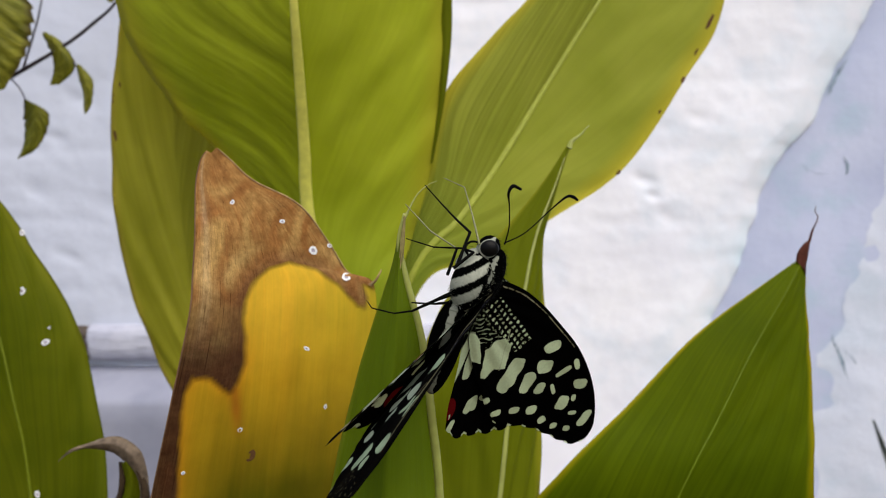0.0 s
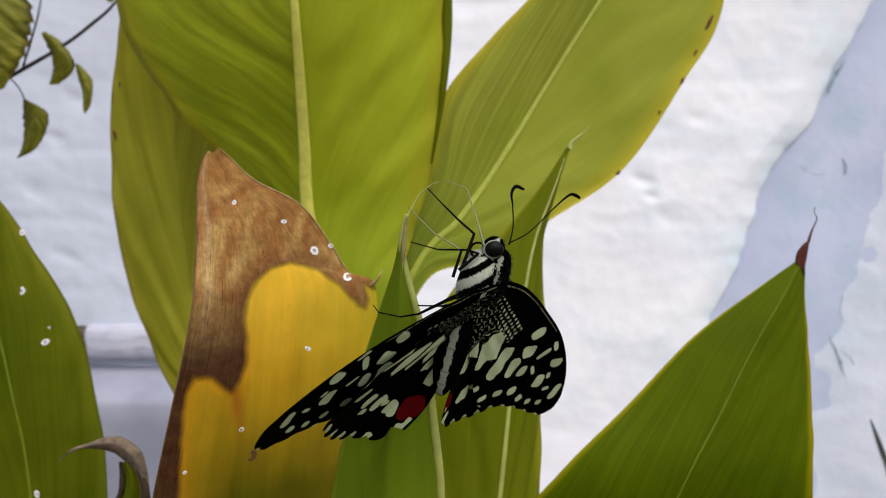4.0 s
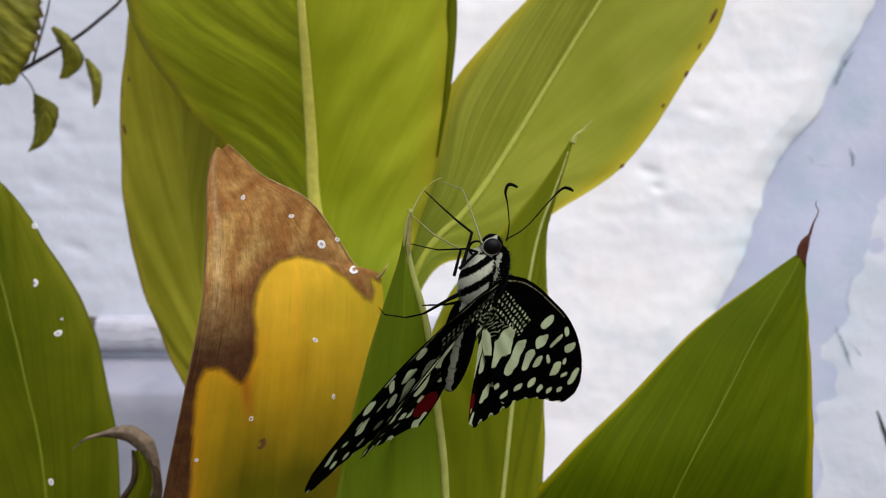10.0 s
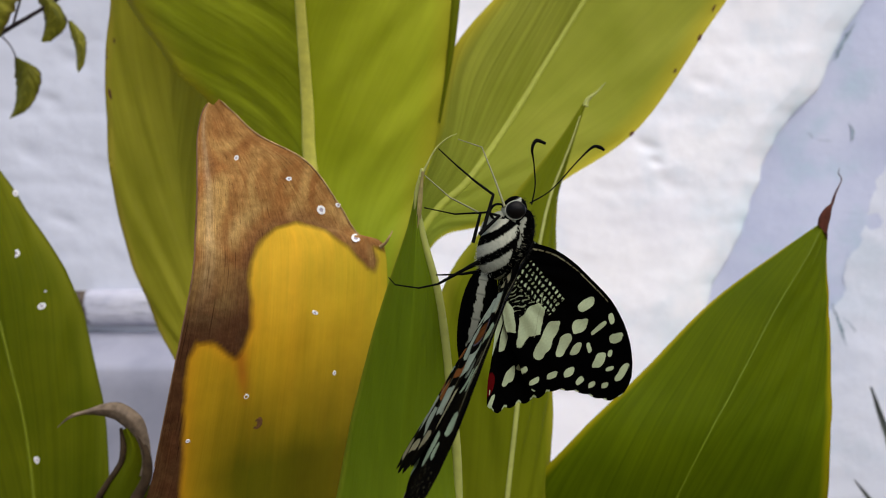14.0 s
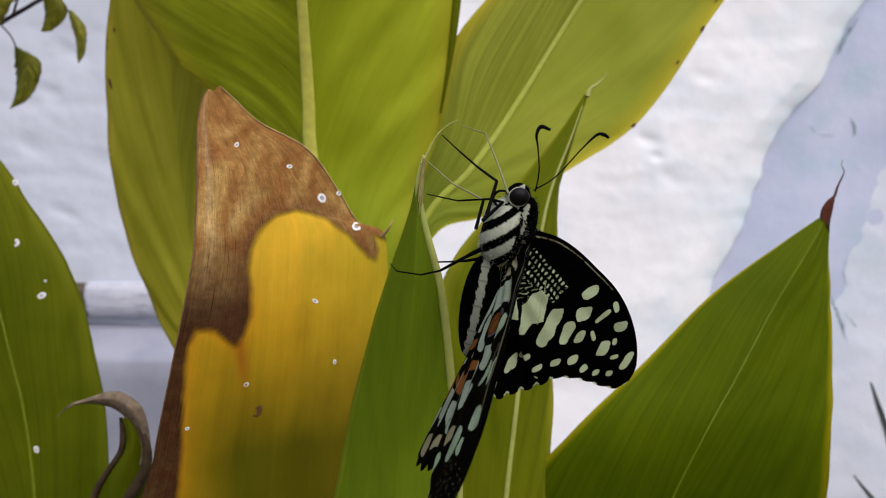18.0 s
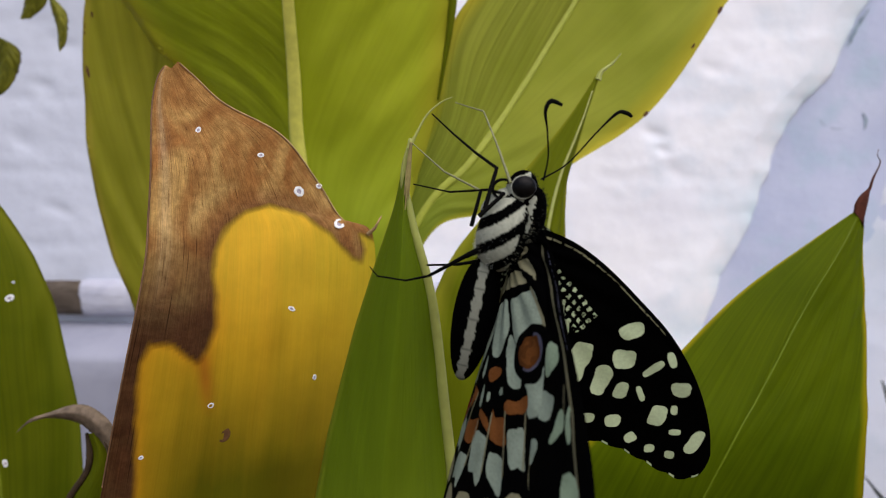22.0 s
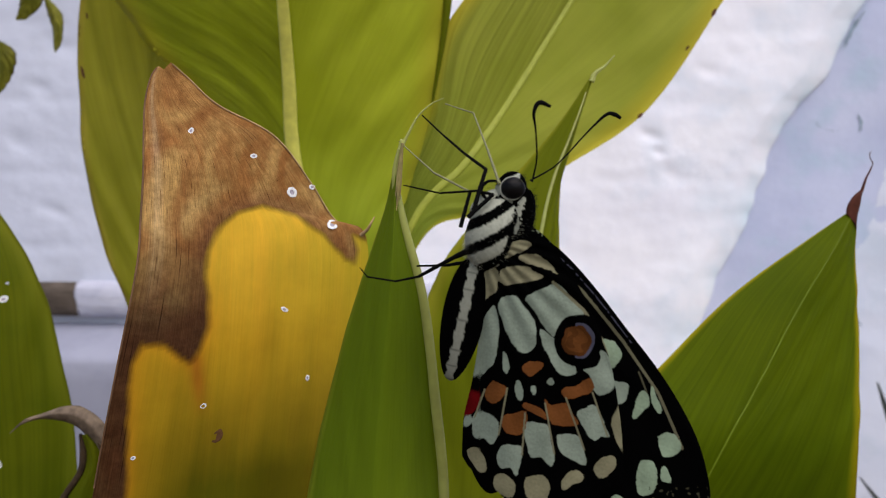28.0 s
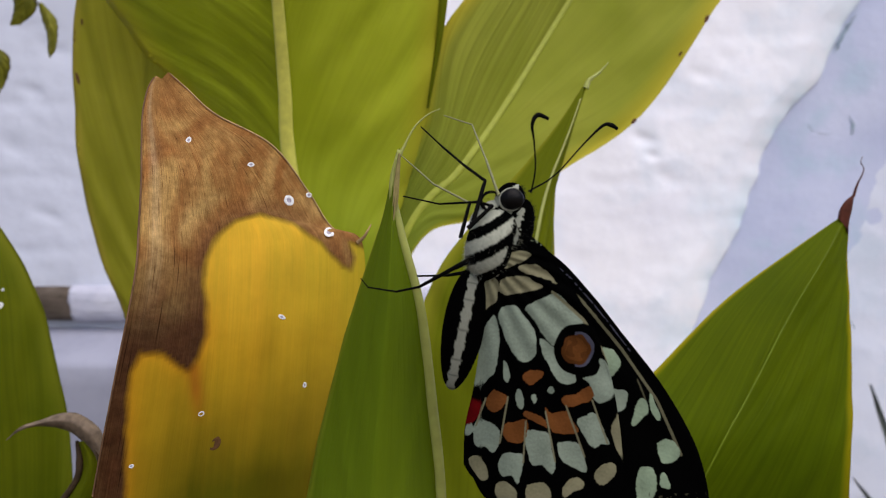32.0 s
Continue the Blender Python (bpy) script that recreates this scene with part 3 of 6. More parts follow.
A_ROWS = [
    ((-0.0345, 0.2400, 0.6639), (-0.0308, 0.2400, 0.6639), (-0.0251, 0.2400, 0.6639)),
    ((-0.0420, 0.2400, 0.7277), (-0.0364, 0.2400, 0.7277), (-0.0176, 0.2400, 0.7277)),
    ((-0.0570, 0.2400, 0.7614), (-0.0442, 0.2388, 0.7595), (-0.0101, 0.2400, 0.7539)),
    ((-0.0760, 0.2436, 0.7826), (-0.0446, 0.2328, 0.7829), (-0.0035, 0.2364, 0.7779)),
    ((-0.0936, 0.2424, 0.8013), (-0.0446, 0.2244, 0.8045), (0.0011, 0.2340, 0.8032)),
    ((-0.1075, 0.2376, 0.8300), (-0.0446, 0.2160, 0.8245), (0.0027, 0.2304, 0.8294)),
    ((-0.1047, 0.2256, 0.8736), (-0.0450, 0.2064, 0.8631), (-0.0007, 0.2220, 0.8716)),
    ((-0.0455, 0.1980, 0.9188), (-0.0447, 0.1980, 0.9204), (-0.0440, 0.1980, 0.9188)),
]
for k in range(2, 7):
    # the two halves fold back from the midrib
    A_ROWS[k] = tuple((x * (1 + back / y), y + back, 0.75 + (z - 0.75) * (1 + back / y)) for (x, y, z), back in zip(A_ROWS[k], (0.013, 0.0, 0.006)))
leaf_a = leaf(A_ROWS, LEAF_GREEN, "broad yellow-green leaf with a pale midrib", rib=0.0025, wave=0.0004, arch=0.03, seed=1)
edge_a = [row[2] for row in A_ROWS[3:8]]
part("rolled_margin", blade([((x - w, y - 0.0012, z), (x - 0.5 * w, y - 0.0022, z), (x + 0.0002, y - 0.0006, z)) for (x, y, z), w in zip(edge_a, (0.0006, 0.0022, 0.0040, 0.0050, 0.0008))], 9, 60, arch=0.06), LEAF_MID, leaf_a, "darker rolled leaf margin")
B_ROWS = [
    ((-0.0717, 0.2520, 0.6202), (-0.0678, 0.2520, 0.6202), (-0.0638, 0.2520, 0.6202)),
    ((-0.0958, 0.2760, 0.6790), (-0.0810, 0.2700, 0.6806), (-0.0663, 0.2700, 0.6806)),
    ((-0.1157, 0.2880, 0.7097), (-0.0935, 0.2820, 0.7105), (-0.0714, 0.2820, 0.7105)),
    ((-0.1324, 0.2976, 0.7479), (-0.1043, 0.2940, 0.7479), (-0.0752, 0.2880, 0.7502)),
    ((-0.1379, 0.3000, 0.7901), (-0.1111, 0.3000, 0.7901), (-0.0774, 0.2880, 0.7907)),
    ((-0.1358, 0.3000, 0.8300), (-0.1123, 0.3000, 0.8300), (-0.0864, 0.2880, 0.8268)),
    ((-0.1250, 0.2940, 0.8697), (-0.1089, 0.2940, 0.8697), (-0.0909, 0.2880, 0.8673)),
    ((-0.1044, 0.2880, 0.9078), (-0.1040, 0.2880, 0.9089), (-0.1035, 0.2880, 0.9078)),
]
leaf_b = leaf(B_ROWS, LEAF_OLIVE, "yellow-green leaf with a browned edge", rib=0.0, wave=0.0005, arch=0.02, seed=2)
C_ROWS = [
    ((-0.0258, 0.2460, 0.7117), (-0.0229, 0.2460, 0.7098), (-0.0200, 0.2460, 0.7079)),
    ((-0.0133, 0.2472, 0.7541), (-0.0086, 0.2496, 0.7453), (-0.0056, 0.2484, 0.7391)),
    ((-0.0047, 0.2496, 0.7775), (0.0055, 0.2520, 0.7604), (0.0130, 0.2520, 0.7463)),
    ((0.0002, 0.2520, 0.8034), (0.0203, 0.2568, 0.7813), (0.0403, 0.2568, 0.7618)),
    ((0.0172, 0.2556, 0.8251), (0.0376, 0.2616, 0.8095), (0.0656, 0.2616, 0.7794)),
    ((0.0357, 0.2592, 0.8454), (0.0574, 0.2640, 0.8410), (0.0881, 0.2664, 0.8110)),
    ((0.0611, 0.2640, 0.8781), (0.0800, 0.2688, 0.8763), (0.1062, 0.2712, 0.8467)),
    ((0.1113, 0.2760, 0.9401), (0.1124, 0.2760, 0.9411), (0.1135, 0.2760, 0.9401)),
]
leaf_c = leaf(C_ROWS, LEAF_PALE, "pale yellow-green leaf leaning outward", rib=0.0014, rib_mat=RIB_SOFT, wave=0.0002, arch=0.03, seed=3)
D_ROWS = [
    ((-0.1396, 0.2400, 0.5138), (-0.1358, 0.2400, 0.5138), (-0.1302, 0.2400, 0.5138)),
    ((-0.1796, 0.2460, 0.5944), (-0.1339, 0.2400, 0.5982), (-0.1182, 0.2484, 0.5929)),
    ((-0.1938, 0.2520, 0.6631), (-0.1381, 0.2424, 0.6664), (-0.1150, 0.2484, 0.6644)),
    ((-0.1978, 0.2520, 0.7010), (-0.1448, 0.2424, 0.7028), (-0.1197, 0.2484, 0.7017)),
    ((-0.1996, 0.2544, 0.7263), (-0.1512, 0.2436, 0.7273), (-0.1268, 0.2484, 0.7269)),
    ((-0.1937, 0.2544, 0.7482), (-0.1584, 0.2460, 0.7502), (-0.1410, 0.2484, 0.7502)),
    ((-0.1820, 0.2520, 0.7640), (-0.1631, 0.2472, 0.7657), (-0.1522, 0.2484, 0.7667)),
    ((-0.1686, 0.2496, 0.7795), (-0.1682, 0.2496, 0.7798), (-0.1678, 0.2496, 0.7795)),
]
leaf_d = leaf(D_ROWS, LEAF_DARK, "green leaf speckled with white spots", rib=0.0006, rib_mat=RIB_DULL, wave=0.0004, arch=0.05, seed=4)
G_ROWS = [
    ((0.0024, 0.1920, 0.5911), (0.0083, 0.1896, 0.5931), (0.0174, 0.1920, 0.5911)),
    ((-0.0052, 0.1956, 0.6569), (0.0127, 0.1896, 0.6597), (0.0249, 0.1980, 0.6558)),
    ((-0.0056, 0.1980, 0.6944), (0.0164, 0.1920, 0.6961), (0.0271, 0.2004, 0.6938)),
    ((-0.0058, 0.1992, 0.7190), (0.0191, 0.1944, 0.7198), (0.0277, 0.2016, 0.7186)),
    ((0.0009, 0.2004, 0.7361), (0.0220, 0.1956, 0.7379), (0.0282, 0.2016, 0.7360)),
    ((0.0151, 0.2016, 0.7533), (0.0254, 0.1980, 0.7532), (0.0280, 0.2016, 0.7517)),
    ((0.0270, 0.2022, 0.7675), (0.0310, 0.2004, 0.7674), (0.0319, 0.2022, 0.7668)),
    ((0.0351, 0.2024, 0.7796), (0.0354, 0.2024, 0.7799), (0.0358, 0.2024, 0.7796)),
]
leaf_g = leaf(G_ROWS, LEAF_MID, "narrow upright leaf with a pale midrib", rib_mat=RIB_GREEN, rib=0.0007, wave=0.0003, arch=0.03, seed=5)
H_ROWS = [
    ((-0.0300, 0.1861, 0.6000), (0.0379, 0.1824, 0.5705), (0.0900, 0.1861, 0.5668)),
    ((0.0024, 0.1920, 0.6361), (0.0445, 0.1861, 0.6396), (0.0966, 0.1944, 0.6347)),
    ((0.0146, 0.1944, 0.6689), (0.0542, 0.1896, 0.6672), (0.1010, 0.1981, 0.6634)),
    ((0.0323, 0.1968, 0.6896), (0.0647, 0.1920, 0.6886), (0.1029, 0.2004, 0.6844)),
    ((0.0507, 0.1992, 0.7068), (0.0746, 0.1944, 0.7053), (0.1034, 0.2016, 0.7029)),
    ((0.0699, 0.2016, 0.7256), (0.0853, 0.1981, 0.7231), (0.1036, 0.2040, 0.7215)),
    ((0.0892, 0.2040, 0.7393), (0.0955, 0.2016, 0.7376), (0.1031, 0.2052, 0.7357)),
    ((0.1029, 0.2058, 0.7482), (0.1031, 0.2058, 0.7486), (0.1034, 0.2058, 0.7482)),
]
for k, reach in enumerate((1.16, 1.09, 1.035)):
    H_ROWS[k] = tuple((x * reach, y * reach, 0.75 + (z - 0.75) * reach) for x, y, z in H_ROWS[k])
leaf_h = leaf(H_ROWS, LEAF_DEEP, "deep green pointed leaf with a withered red-brown tip", rib=0.00032, rib_mat=RIB_FAINT, wave=0.00015, arch=0.03, seed=6)
F_ROWS = [
    ((-0.0163, 0.1200, 0.6413), (-0.0083, 0.1128, 0.6478), (0.0006, 0.1200, 0.6413)),
    ((-0.0210, 0.1200, 0.6882), (-0.0095, 0.1116, 0.6925), (0.0015, 0.1200, 0.6882)),
    ((-0.0189, 0.1200, 0.7086), (-0.0091, 0.1122, 0.7113), (-0.0006, 0.1200, 0.7086)),
    ((-0.0161, 0.1200, 0.7220), (-0.0083, 0.1128, 0.7236), (-0.0020, 0.1188, 0.7222)),
    ((-0.0124, 0.1188, 0.7352), (-0.0074, 0.1134, 0.7359), (-0.0036, 0.1176, 0.7354)),
    ((-0.0086, 0.1170, 0.7464), (-0.0070, 0.1146, 0.7465), (-0.0062, 0.1164, 0.7455)),
    ((-0.0073, 0.1164, 0.7519), (-0.0069, 0.1154, 0.7514), (-0.0066, 0.1162, 0.7515)),
    ((-0.0062, 0.1154, 0.7557), (-0.0061, 0.1154, 0.7559), (-0.0060, 0.1154, 0.7557)),
]
leaf_f = leaf(F_ROWS, LEAF_YOUNG, "rolled young leaf with a pale curled margin", rib=0.0, wave=0.0001, arch=0.06, seed=7)
E_ROWS = [
    ((-0.0567, 0.1500, 0.6141), (-0.0410, 0.1440, 0.6196), (-0.0273, 0.1560, 0.6087)),
    ((-0.0598, 0.1344, 0.6755), (-0.0394, 0.1386, 0.6732), (-0.0202, 0.1572, 0.6629)),
    ((-0.0523, 0.1296, 0.7053), (-0.0376, 0.1398, 0.7018), (-0.0177, 0.1572, 0.6958)),
    ((-0.0484, 0.1284, 0.7220), (-0.0356, 0.1404, 0.7227), (-0.0154, 0.1584, 0.7192)),
    ((-0.0455, 0.1296, 0.7379), (-0.0346, 0.1410, 0.7424), (-0.0149, 0.1590, 0.7411)),
    ((-0.0454, 0.1312, 0.7455), (-0.0356, 0.1404, 0.7488), (-0.0203, 0.1556, 0.7449)),
    ((-0.0455, 0.1326, 0.7522), (-0.0367, 0.1398, 0.7545), (-0.0239, 0.1524, 0.7511)),
    ((-0.0460, 0.1342, 0.7579), (-0.0389, 0.1392, 0.7591), (-0.0291, 0.1470, 0.7589)),
    ((-0.0463, 0.1356, 0.7628), (-0.0416, 0.1386, 0.7631), (-0.0370, 0.1416, 0.7634)),
    ((-0.0459, 0.1368, 0.7667), (-0.0434, 0.1382, 0.7669), (-0.0410, 0.1398, 0.7672)),
    ((-0.0451, 0.1378, 0.7688), (-0.0442, 0.1378, 0.7683), (-0.0432, 0.1380, 0.7694)),
]

BROWN_EDGE = [
    (-0.0498, 0.6942), (-0.0482, 0.7059), (-0.0472, 0.7178), (-0.0463, 0.7242), (-0.0451, 0.7267), (-0.0426, 0.7262), (-0.0410, 0.7242), (-0.0398, 0.7230), (-0.0387, 0.7248),
    (-0.0377, 0.7284), (-0.0374, 0.7327), (-0.0378, 0.7371), (-0.0373, 0.7403), (-0.0360, 0.7441), (-0.0339, 0.7462), (-0.0306, 0.7473), (-0.0261, 0.7457), (-0.0219, 0.7424),
    (-0.0184, 0.7379), (-0.0169, 0.7372), (-0.0164, 0.7394), (-0.0173, 0.7422), (-0.0148, 0.7412), (-0.0079, 0.7464), (-0.0079, 0.7823), (-0.0583, 0.7760), (-0.0603, 0.6942),
]


def edge_distance(x, z):
    best = 1.0
    for (x1, z1), (x2, z2) in zip(BROWN_EDGE[:22], BROWN_EDGE[1:23]):
        t = max(0.0, min(1.0, ((x - x1) * (x2 - x1) + (z - z1) * (z2 - z1)) / ((x2 - x1)**2 + (z2 - z1)**2)))
        best = min(best, math.hypot(x - x1 - t * (x2 - x1), z - z1 - t * (z2 - z1)))
    return best


def clamp(x):
    return max(0.0, min(1.0, x))


def withering(u, v, co):
    """Dry brown from the tip and one edge in tide lines, a dark rim where it spreads, yellow beyond, greener towards
    the base, where shade is painted in as well.
    """
    x, z = co.x + 0.00022 * noise.noise(co * 420), co.z + 0.00022 * noise.noise(co * 380)
    d = edge_distance(x, z)
    n1, n2 = noise.noise(co * 130), noise.noise(Vector((u * 46, 0, co.z * 22)))
    n3, n4 = noise.noise(Vector((co.x * 260, 3, co.z * 150)) + Vector((n1, 0, 2 * n1))), noise.noise(Vector((u * 15, 1, co.z * 9)))
    hit = inside(np.array([x]), np.array([z]), BROWN_EDGE)[0]
    k = clamp(0.5 + (d if hit else -d) / 0.0010)
    dry, fresh = Vector((0, 0, 0)), Vector((0, 0, 0))
    if k > 0:
        dry = Vector((0.42, 0.185, 0.050)).lerp(Vector((0.62, 0.375, 0.12)), clamp(0.40 + 1.2 * n3 + 0.35 * n2))
        tide = clamp(1 - abs(d - 0.0042 - 0.0012 * n1) / 0.0022) * clamp((0.7515 - co.z) / 0.004)
        dry = dry.lerp(Vector((0.68, 0.46, 0.17)), 0.75 * tide * clamp(0.6 + n3))
        dry = dry.lerp(Vector((0.26, 0.115, 0.045)), 0.85 * clamp(1 - d / 0.0034) * clamp(0.8 + 0.5 * n1))
        foot = clamp((0.744 - co.z) / 0.014) * clamp((-0.030 - co.x) / 0.006)
        dry = dry.lerp(Vector((0.075, 0.027, 0.012)), 0.9 * foot)
        dry = dry.lerp(Vector((0.70, 0.56, 0.34)), 0.5 * clamp((u - 0.02) / 0.05) * clamp((0.16 - u) / 0.08) * clamp(0.5 + n2) * (1 - foot))
        dark = max(0.75 * math.exp(-d / 0.00028), 0.6 * math.exp(-u / 0.010) * clamp(0.5 + n2), 0.12 * math.exp(-(1 - u) / 0.010))
        dry = dry.lerp(Vector((0.07, 0.026, 0.012)), min(1, dark))
    if k < 1:
        right, low = clamp((co.x + 0.033) / 0.020), clamp((0.7275 - co.z) / 0.026)
        fresh = Vector((0.95, 0.60, 0.045)).lerp(Vector((0.50, 0.42, 0.018)), clamp(0.85 * right - 0.25 * clamp((co.z - 0.737) / 0.008) + 0.16 * n4 + 0.10 * n2))
        amber = clamp((0.7425 - co.z) / 0.018) * (1 - 0.55 * right)
        fresh = fresh.lerp(Vector((0.52, 0.30, 0.006)), 0.75 * amber)
        # greener base, taken darker to paint the shade low on the leaf
        green = clamp(1.1 * low + 0.10 * n4 + 0.05 * n2 - 0.06) * (1 - 0.30 * right) * clamp(0.55 + (co.x + 0.0470) / 0.014)
        fresh = fresh.lerp(Vector((0.098, 0.100, 0.001)), 0.95 * green)
        fresh = fresh.lerp(Vector((0.85, 0.36, 0.015)), 0.55 * math.exp(-d / 0.0011) * clamp((0.737 - co.z) / 0.008))
        streak = math.exp(-(((co.x + 0.0392 - 0.05 * (0.723 - co.z)) / 0.0008) ** 2)) * clamp((0.7245 - co.z) / 0.001) * clamp((co.z - 0.7135) / 0.006)
        fresh = fresh.lerp(Vector((0.45, 0.14, 0.010)), 0.75 * streak)
    c = fresh.lerp(dry, k)
    return (*c, k)


leaf_e = leaf(E_ROWS, LEAF_DYING, "dying yellow leaf with a dry brown tip", rib=0.0, wave=0.00006, arch=0.04, seed=8, nu=190, nv=300, colour=withering)
for x, z, size, long, deg in ((-0.0402, 0.7589, 0.00035, 1.6, 70), (-0.0320, 0.7555, 0.0004, 1.2, 20), (-0.0267, 0.7497, 0.0007, 1.3, 110), (-0.0239, 0.7507, 0.00045, 1.0, 0),
                              (-0.0205, 0.7441, 0.0007, 1.3, 130), (-0.0276, 0.7298, 0.00035, 1.8, 140), (-0.0386, 0.7156, 0.0004, 1.2, 80), (-0.0472, 0.7093, 0.0003, 1.2, 50), (-0.0243, 0.7174, 0.0003, 1.8, 90)):
    fleck(leaf_e, x, z, size, FLECK, "white_fleck", long, deg)
fleck(leaf_e, *(-0.0372, 0.7100), 0.0009, BROWN_FLECK, "brown_fleck", 1.3, 60)
for x, z, size, long, deg in ((-0.1427, 0.7358, 0.0011, 1.2, 90), (-0.1343, 0.7185, 0.001, 1.3, 30), (-0.1268, 0.7120, 0.0009, 1.2, 80), (-0.1279, 0.7067, 0.0011, 1.3, 90), (-0.1446, 0.7556, 0.0007, 1.5, 110), (-0.1360, 0.6677, 0.0009, 1.4, 110), (-0.1335, 0.7233, 0.0004, 1.0, 0)):
    fleck(leaf_d, x, z, size, FLECK, "white_fleck", long, deg)
for x, z, size, long, deg in ((0.0884, 0.8123, 0.0007, 2.2, 62), (0.0994, 0.8347, 0.0007, 5.0, 62), (0.0938, 0.8231, 0.0004, 4.0, 62), (0.0634, 0.7777, 0.0006, 2.0, 42), (0.0793, 0.8002, 0.0004, 2.4, 55)):
    fleck(leaf_c, x, z, size, BROWN_FLECK, "brown_fleck", long, deg)
for x, z, size, long, deg in ((-0.1360, 0.7971, 0.0006, 4.0, 105), (-0.1372, 0.8135, 0.0004, 8.0, 92), (-0.1308, 0.7831, 0.0005, 3.0, 120), (-0.1341, 0.8182, 0.0004, 3.0, 95)):
    fleck(leaf_b, x, z, size, BROWN_FLECK, "brown_fleck", long, deg)


def strip(name, points, radii, mat, parent, label="", sides=8):
    bm = bmesh.new()
    tube(bm, points, radii, sides, 10 * len(points))
    return part(name, bm, mat, parent, label)


# curled pale margin of the rolled leaf, and its thread-like end
strip("margin", [(-0.0005, 0.1198, 0.6883), (-0.0006, 0.1198, 0.7087), (-0.0019, 0.1186, 0.7223), (-0.0035, 0.1174, 0.7354), (-0.0061, 0.1162, 0.7456), (-0.0070, 0.1159, 0.7510), (-0.0061, 0.1154, 0.7557)], [0.0009, 0.0008, 0.0008, 0.0007, 0.0006, 0.0005, 0.0003], RIB_GREEN, leaf_f, "pale thickened margin")
strip("tendril", [(-0.0064, 0.1154, 0.7544), (-0.0056, 0.1154, 0.7560), (-0.0042, 0.1157, 0.7586), (-0.0025, 0.1159, 0.7602), (-0.0010, 0.1159, 0.7609)], [0.00035, 0.00018, 0.00012, 0.00009, 0.00006], RIB_GREEN, leaf_f, "withered pale leaf thread")
strip("tendril", [(0.0353, 0.2023, 0.7783), (0.0361, 0.2023, 0.7802), (0.0387, 0.2028, 0.7822), (0.0409, 0.2028, 0.7847)], [0.0008, 0.0005, 0.0003, 0.00015], RIB_GREEN, leaf_g, "pale dry leaf point")
strip("tip_curl", [(-0.0159, 0.1578, 0.7421), (-0.0147, 0.1572, 0.7431), (-0.0140, 0.1566, 0.7442), (-0.0133, 0.1566, 0.7455)], [0.0004, 0.0003, 0.0002, 0.0001], DRY_TAN, leaf_e, "dry curled point")
part("withered_tip", blade([
    ((0.1001, 0.2050, 0.7466), (0.1011, 0.2046, 0.7454), (0.1032, 0.2054, 0.7425)),
    ((0.1006, 0.2052, 0.7489), (0.1017, 0.2046, 0.7478), (0.1032, 0.2054, 0.7453)),
    ((0.1021, 0.2054, 0.7511), (0.1025, 0.2046, 0.7505), (0.1040, 0.2056, 0.7489)),
    ((0.1042, 0.2057, 0.7527), (0.1042, 0.2054, 0.7526), (0.1045, 0.2057, 0.7524)),
], 9, 20, arch=0.2, thick=0.0006), RED_BROWN, leaf_h, "withered red-brown leaf tip")
strip("tendril", [(0.1041, 0.2054, 0.7521), (0.1050, 0.2054, 0.7553), (0.1060, 0.2054, 0.7574), (0.1065, 0.2054, 0.7592), (0.1057, 0.2054, 0.7608), (0.1060, 0.2054, 0.7622)], [0.0004, 0.0002, 0.00012, 0.00008], RED_BROWN, leaf_h, "dry dark thread at the leaf tip")

bm = bmesh.new()
for shift, foot, thick in ((-0.0002, 0.7486, 0.00020), (0.0001, 0.7468, 0.00022), (0.0004, 0.7480, 0.00016)):
    tube(bm, [(-0.0060 + (shift - 0.0008) * (0.7560 - z) / 0.008, 0.1150, z) for z in np.linspace(foot, 0.7552, 6).tolist()], [0.00005, thick, thick, 0.8 * thick], 8, 30)
part("dry_tip", bm, TIP_TAN, leaf_f, "withered tan leaf tip")
for side, first, mat in ((2, 140, DRY_TAN), (0, 60, DRY_RIM)):
    outline = spline([row[side] for row in E_ROWS], 300)[first::6] + np.array((0, -0.0001, 0))
    strip("dry_edge", [tuple(q) for q in outline.tolist()], [0.00012, 0.00016, 0.00013, 0.00010], mat, leaf_e, "dry curled leaf edge")

# a dried, curled leaf remnant low beside the clump
remnant = part("leaf", blade([
    ((-0.1028, 0.1980, 0.6480), (-0.0887, 0.1944, 0.6499), (-0.0780, 0.1980, 0.6480)),
    ((-0.0960, 0.1980, 0.6694), (-0.0880, 0.1944, 0.6708), (-0.0808, 0.1980, 0.6694)),
    ((-0.0929, 0.1980, 0.6759), (-0.0865, 0.1944, 0.6780), (-0.0808, 0.1980, 0.6774)),
    ((-0.0885, 0.1980, 0.6821), (-0.0842, 0.1944, 0.6841), (-0.0808, 0.1980, 0.6833)),
    ((-0.0877, 0.1980, 0.6867), (-0.0839, 0.1944, 0.6885), (-0.0820, 0.1980, 0.6883)),
    ((-0.0877, 0.1968, 0.6917), (-0.0854, 0.1944, 0.6927), (-0.0849, 0.1968, 0.6929)),
], 17, 50, arch=0.1, wave=0.0002), LEAF_DARK, plant, "olive leaf with withered edges and a curled dry tip")
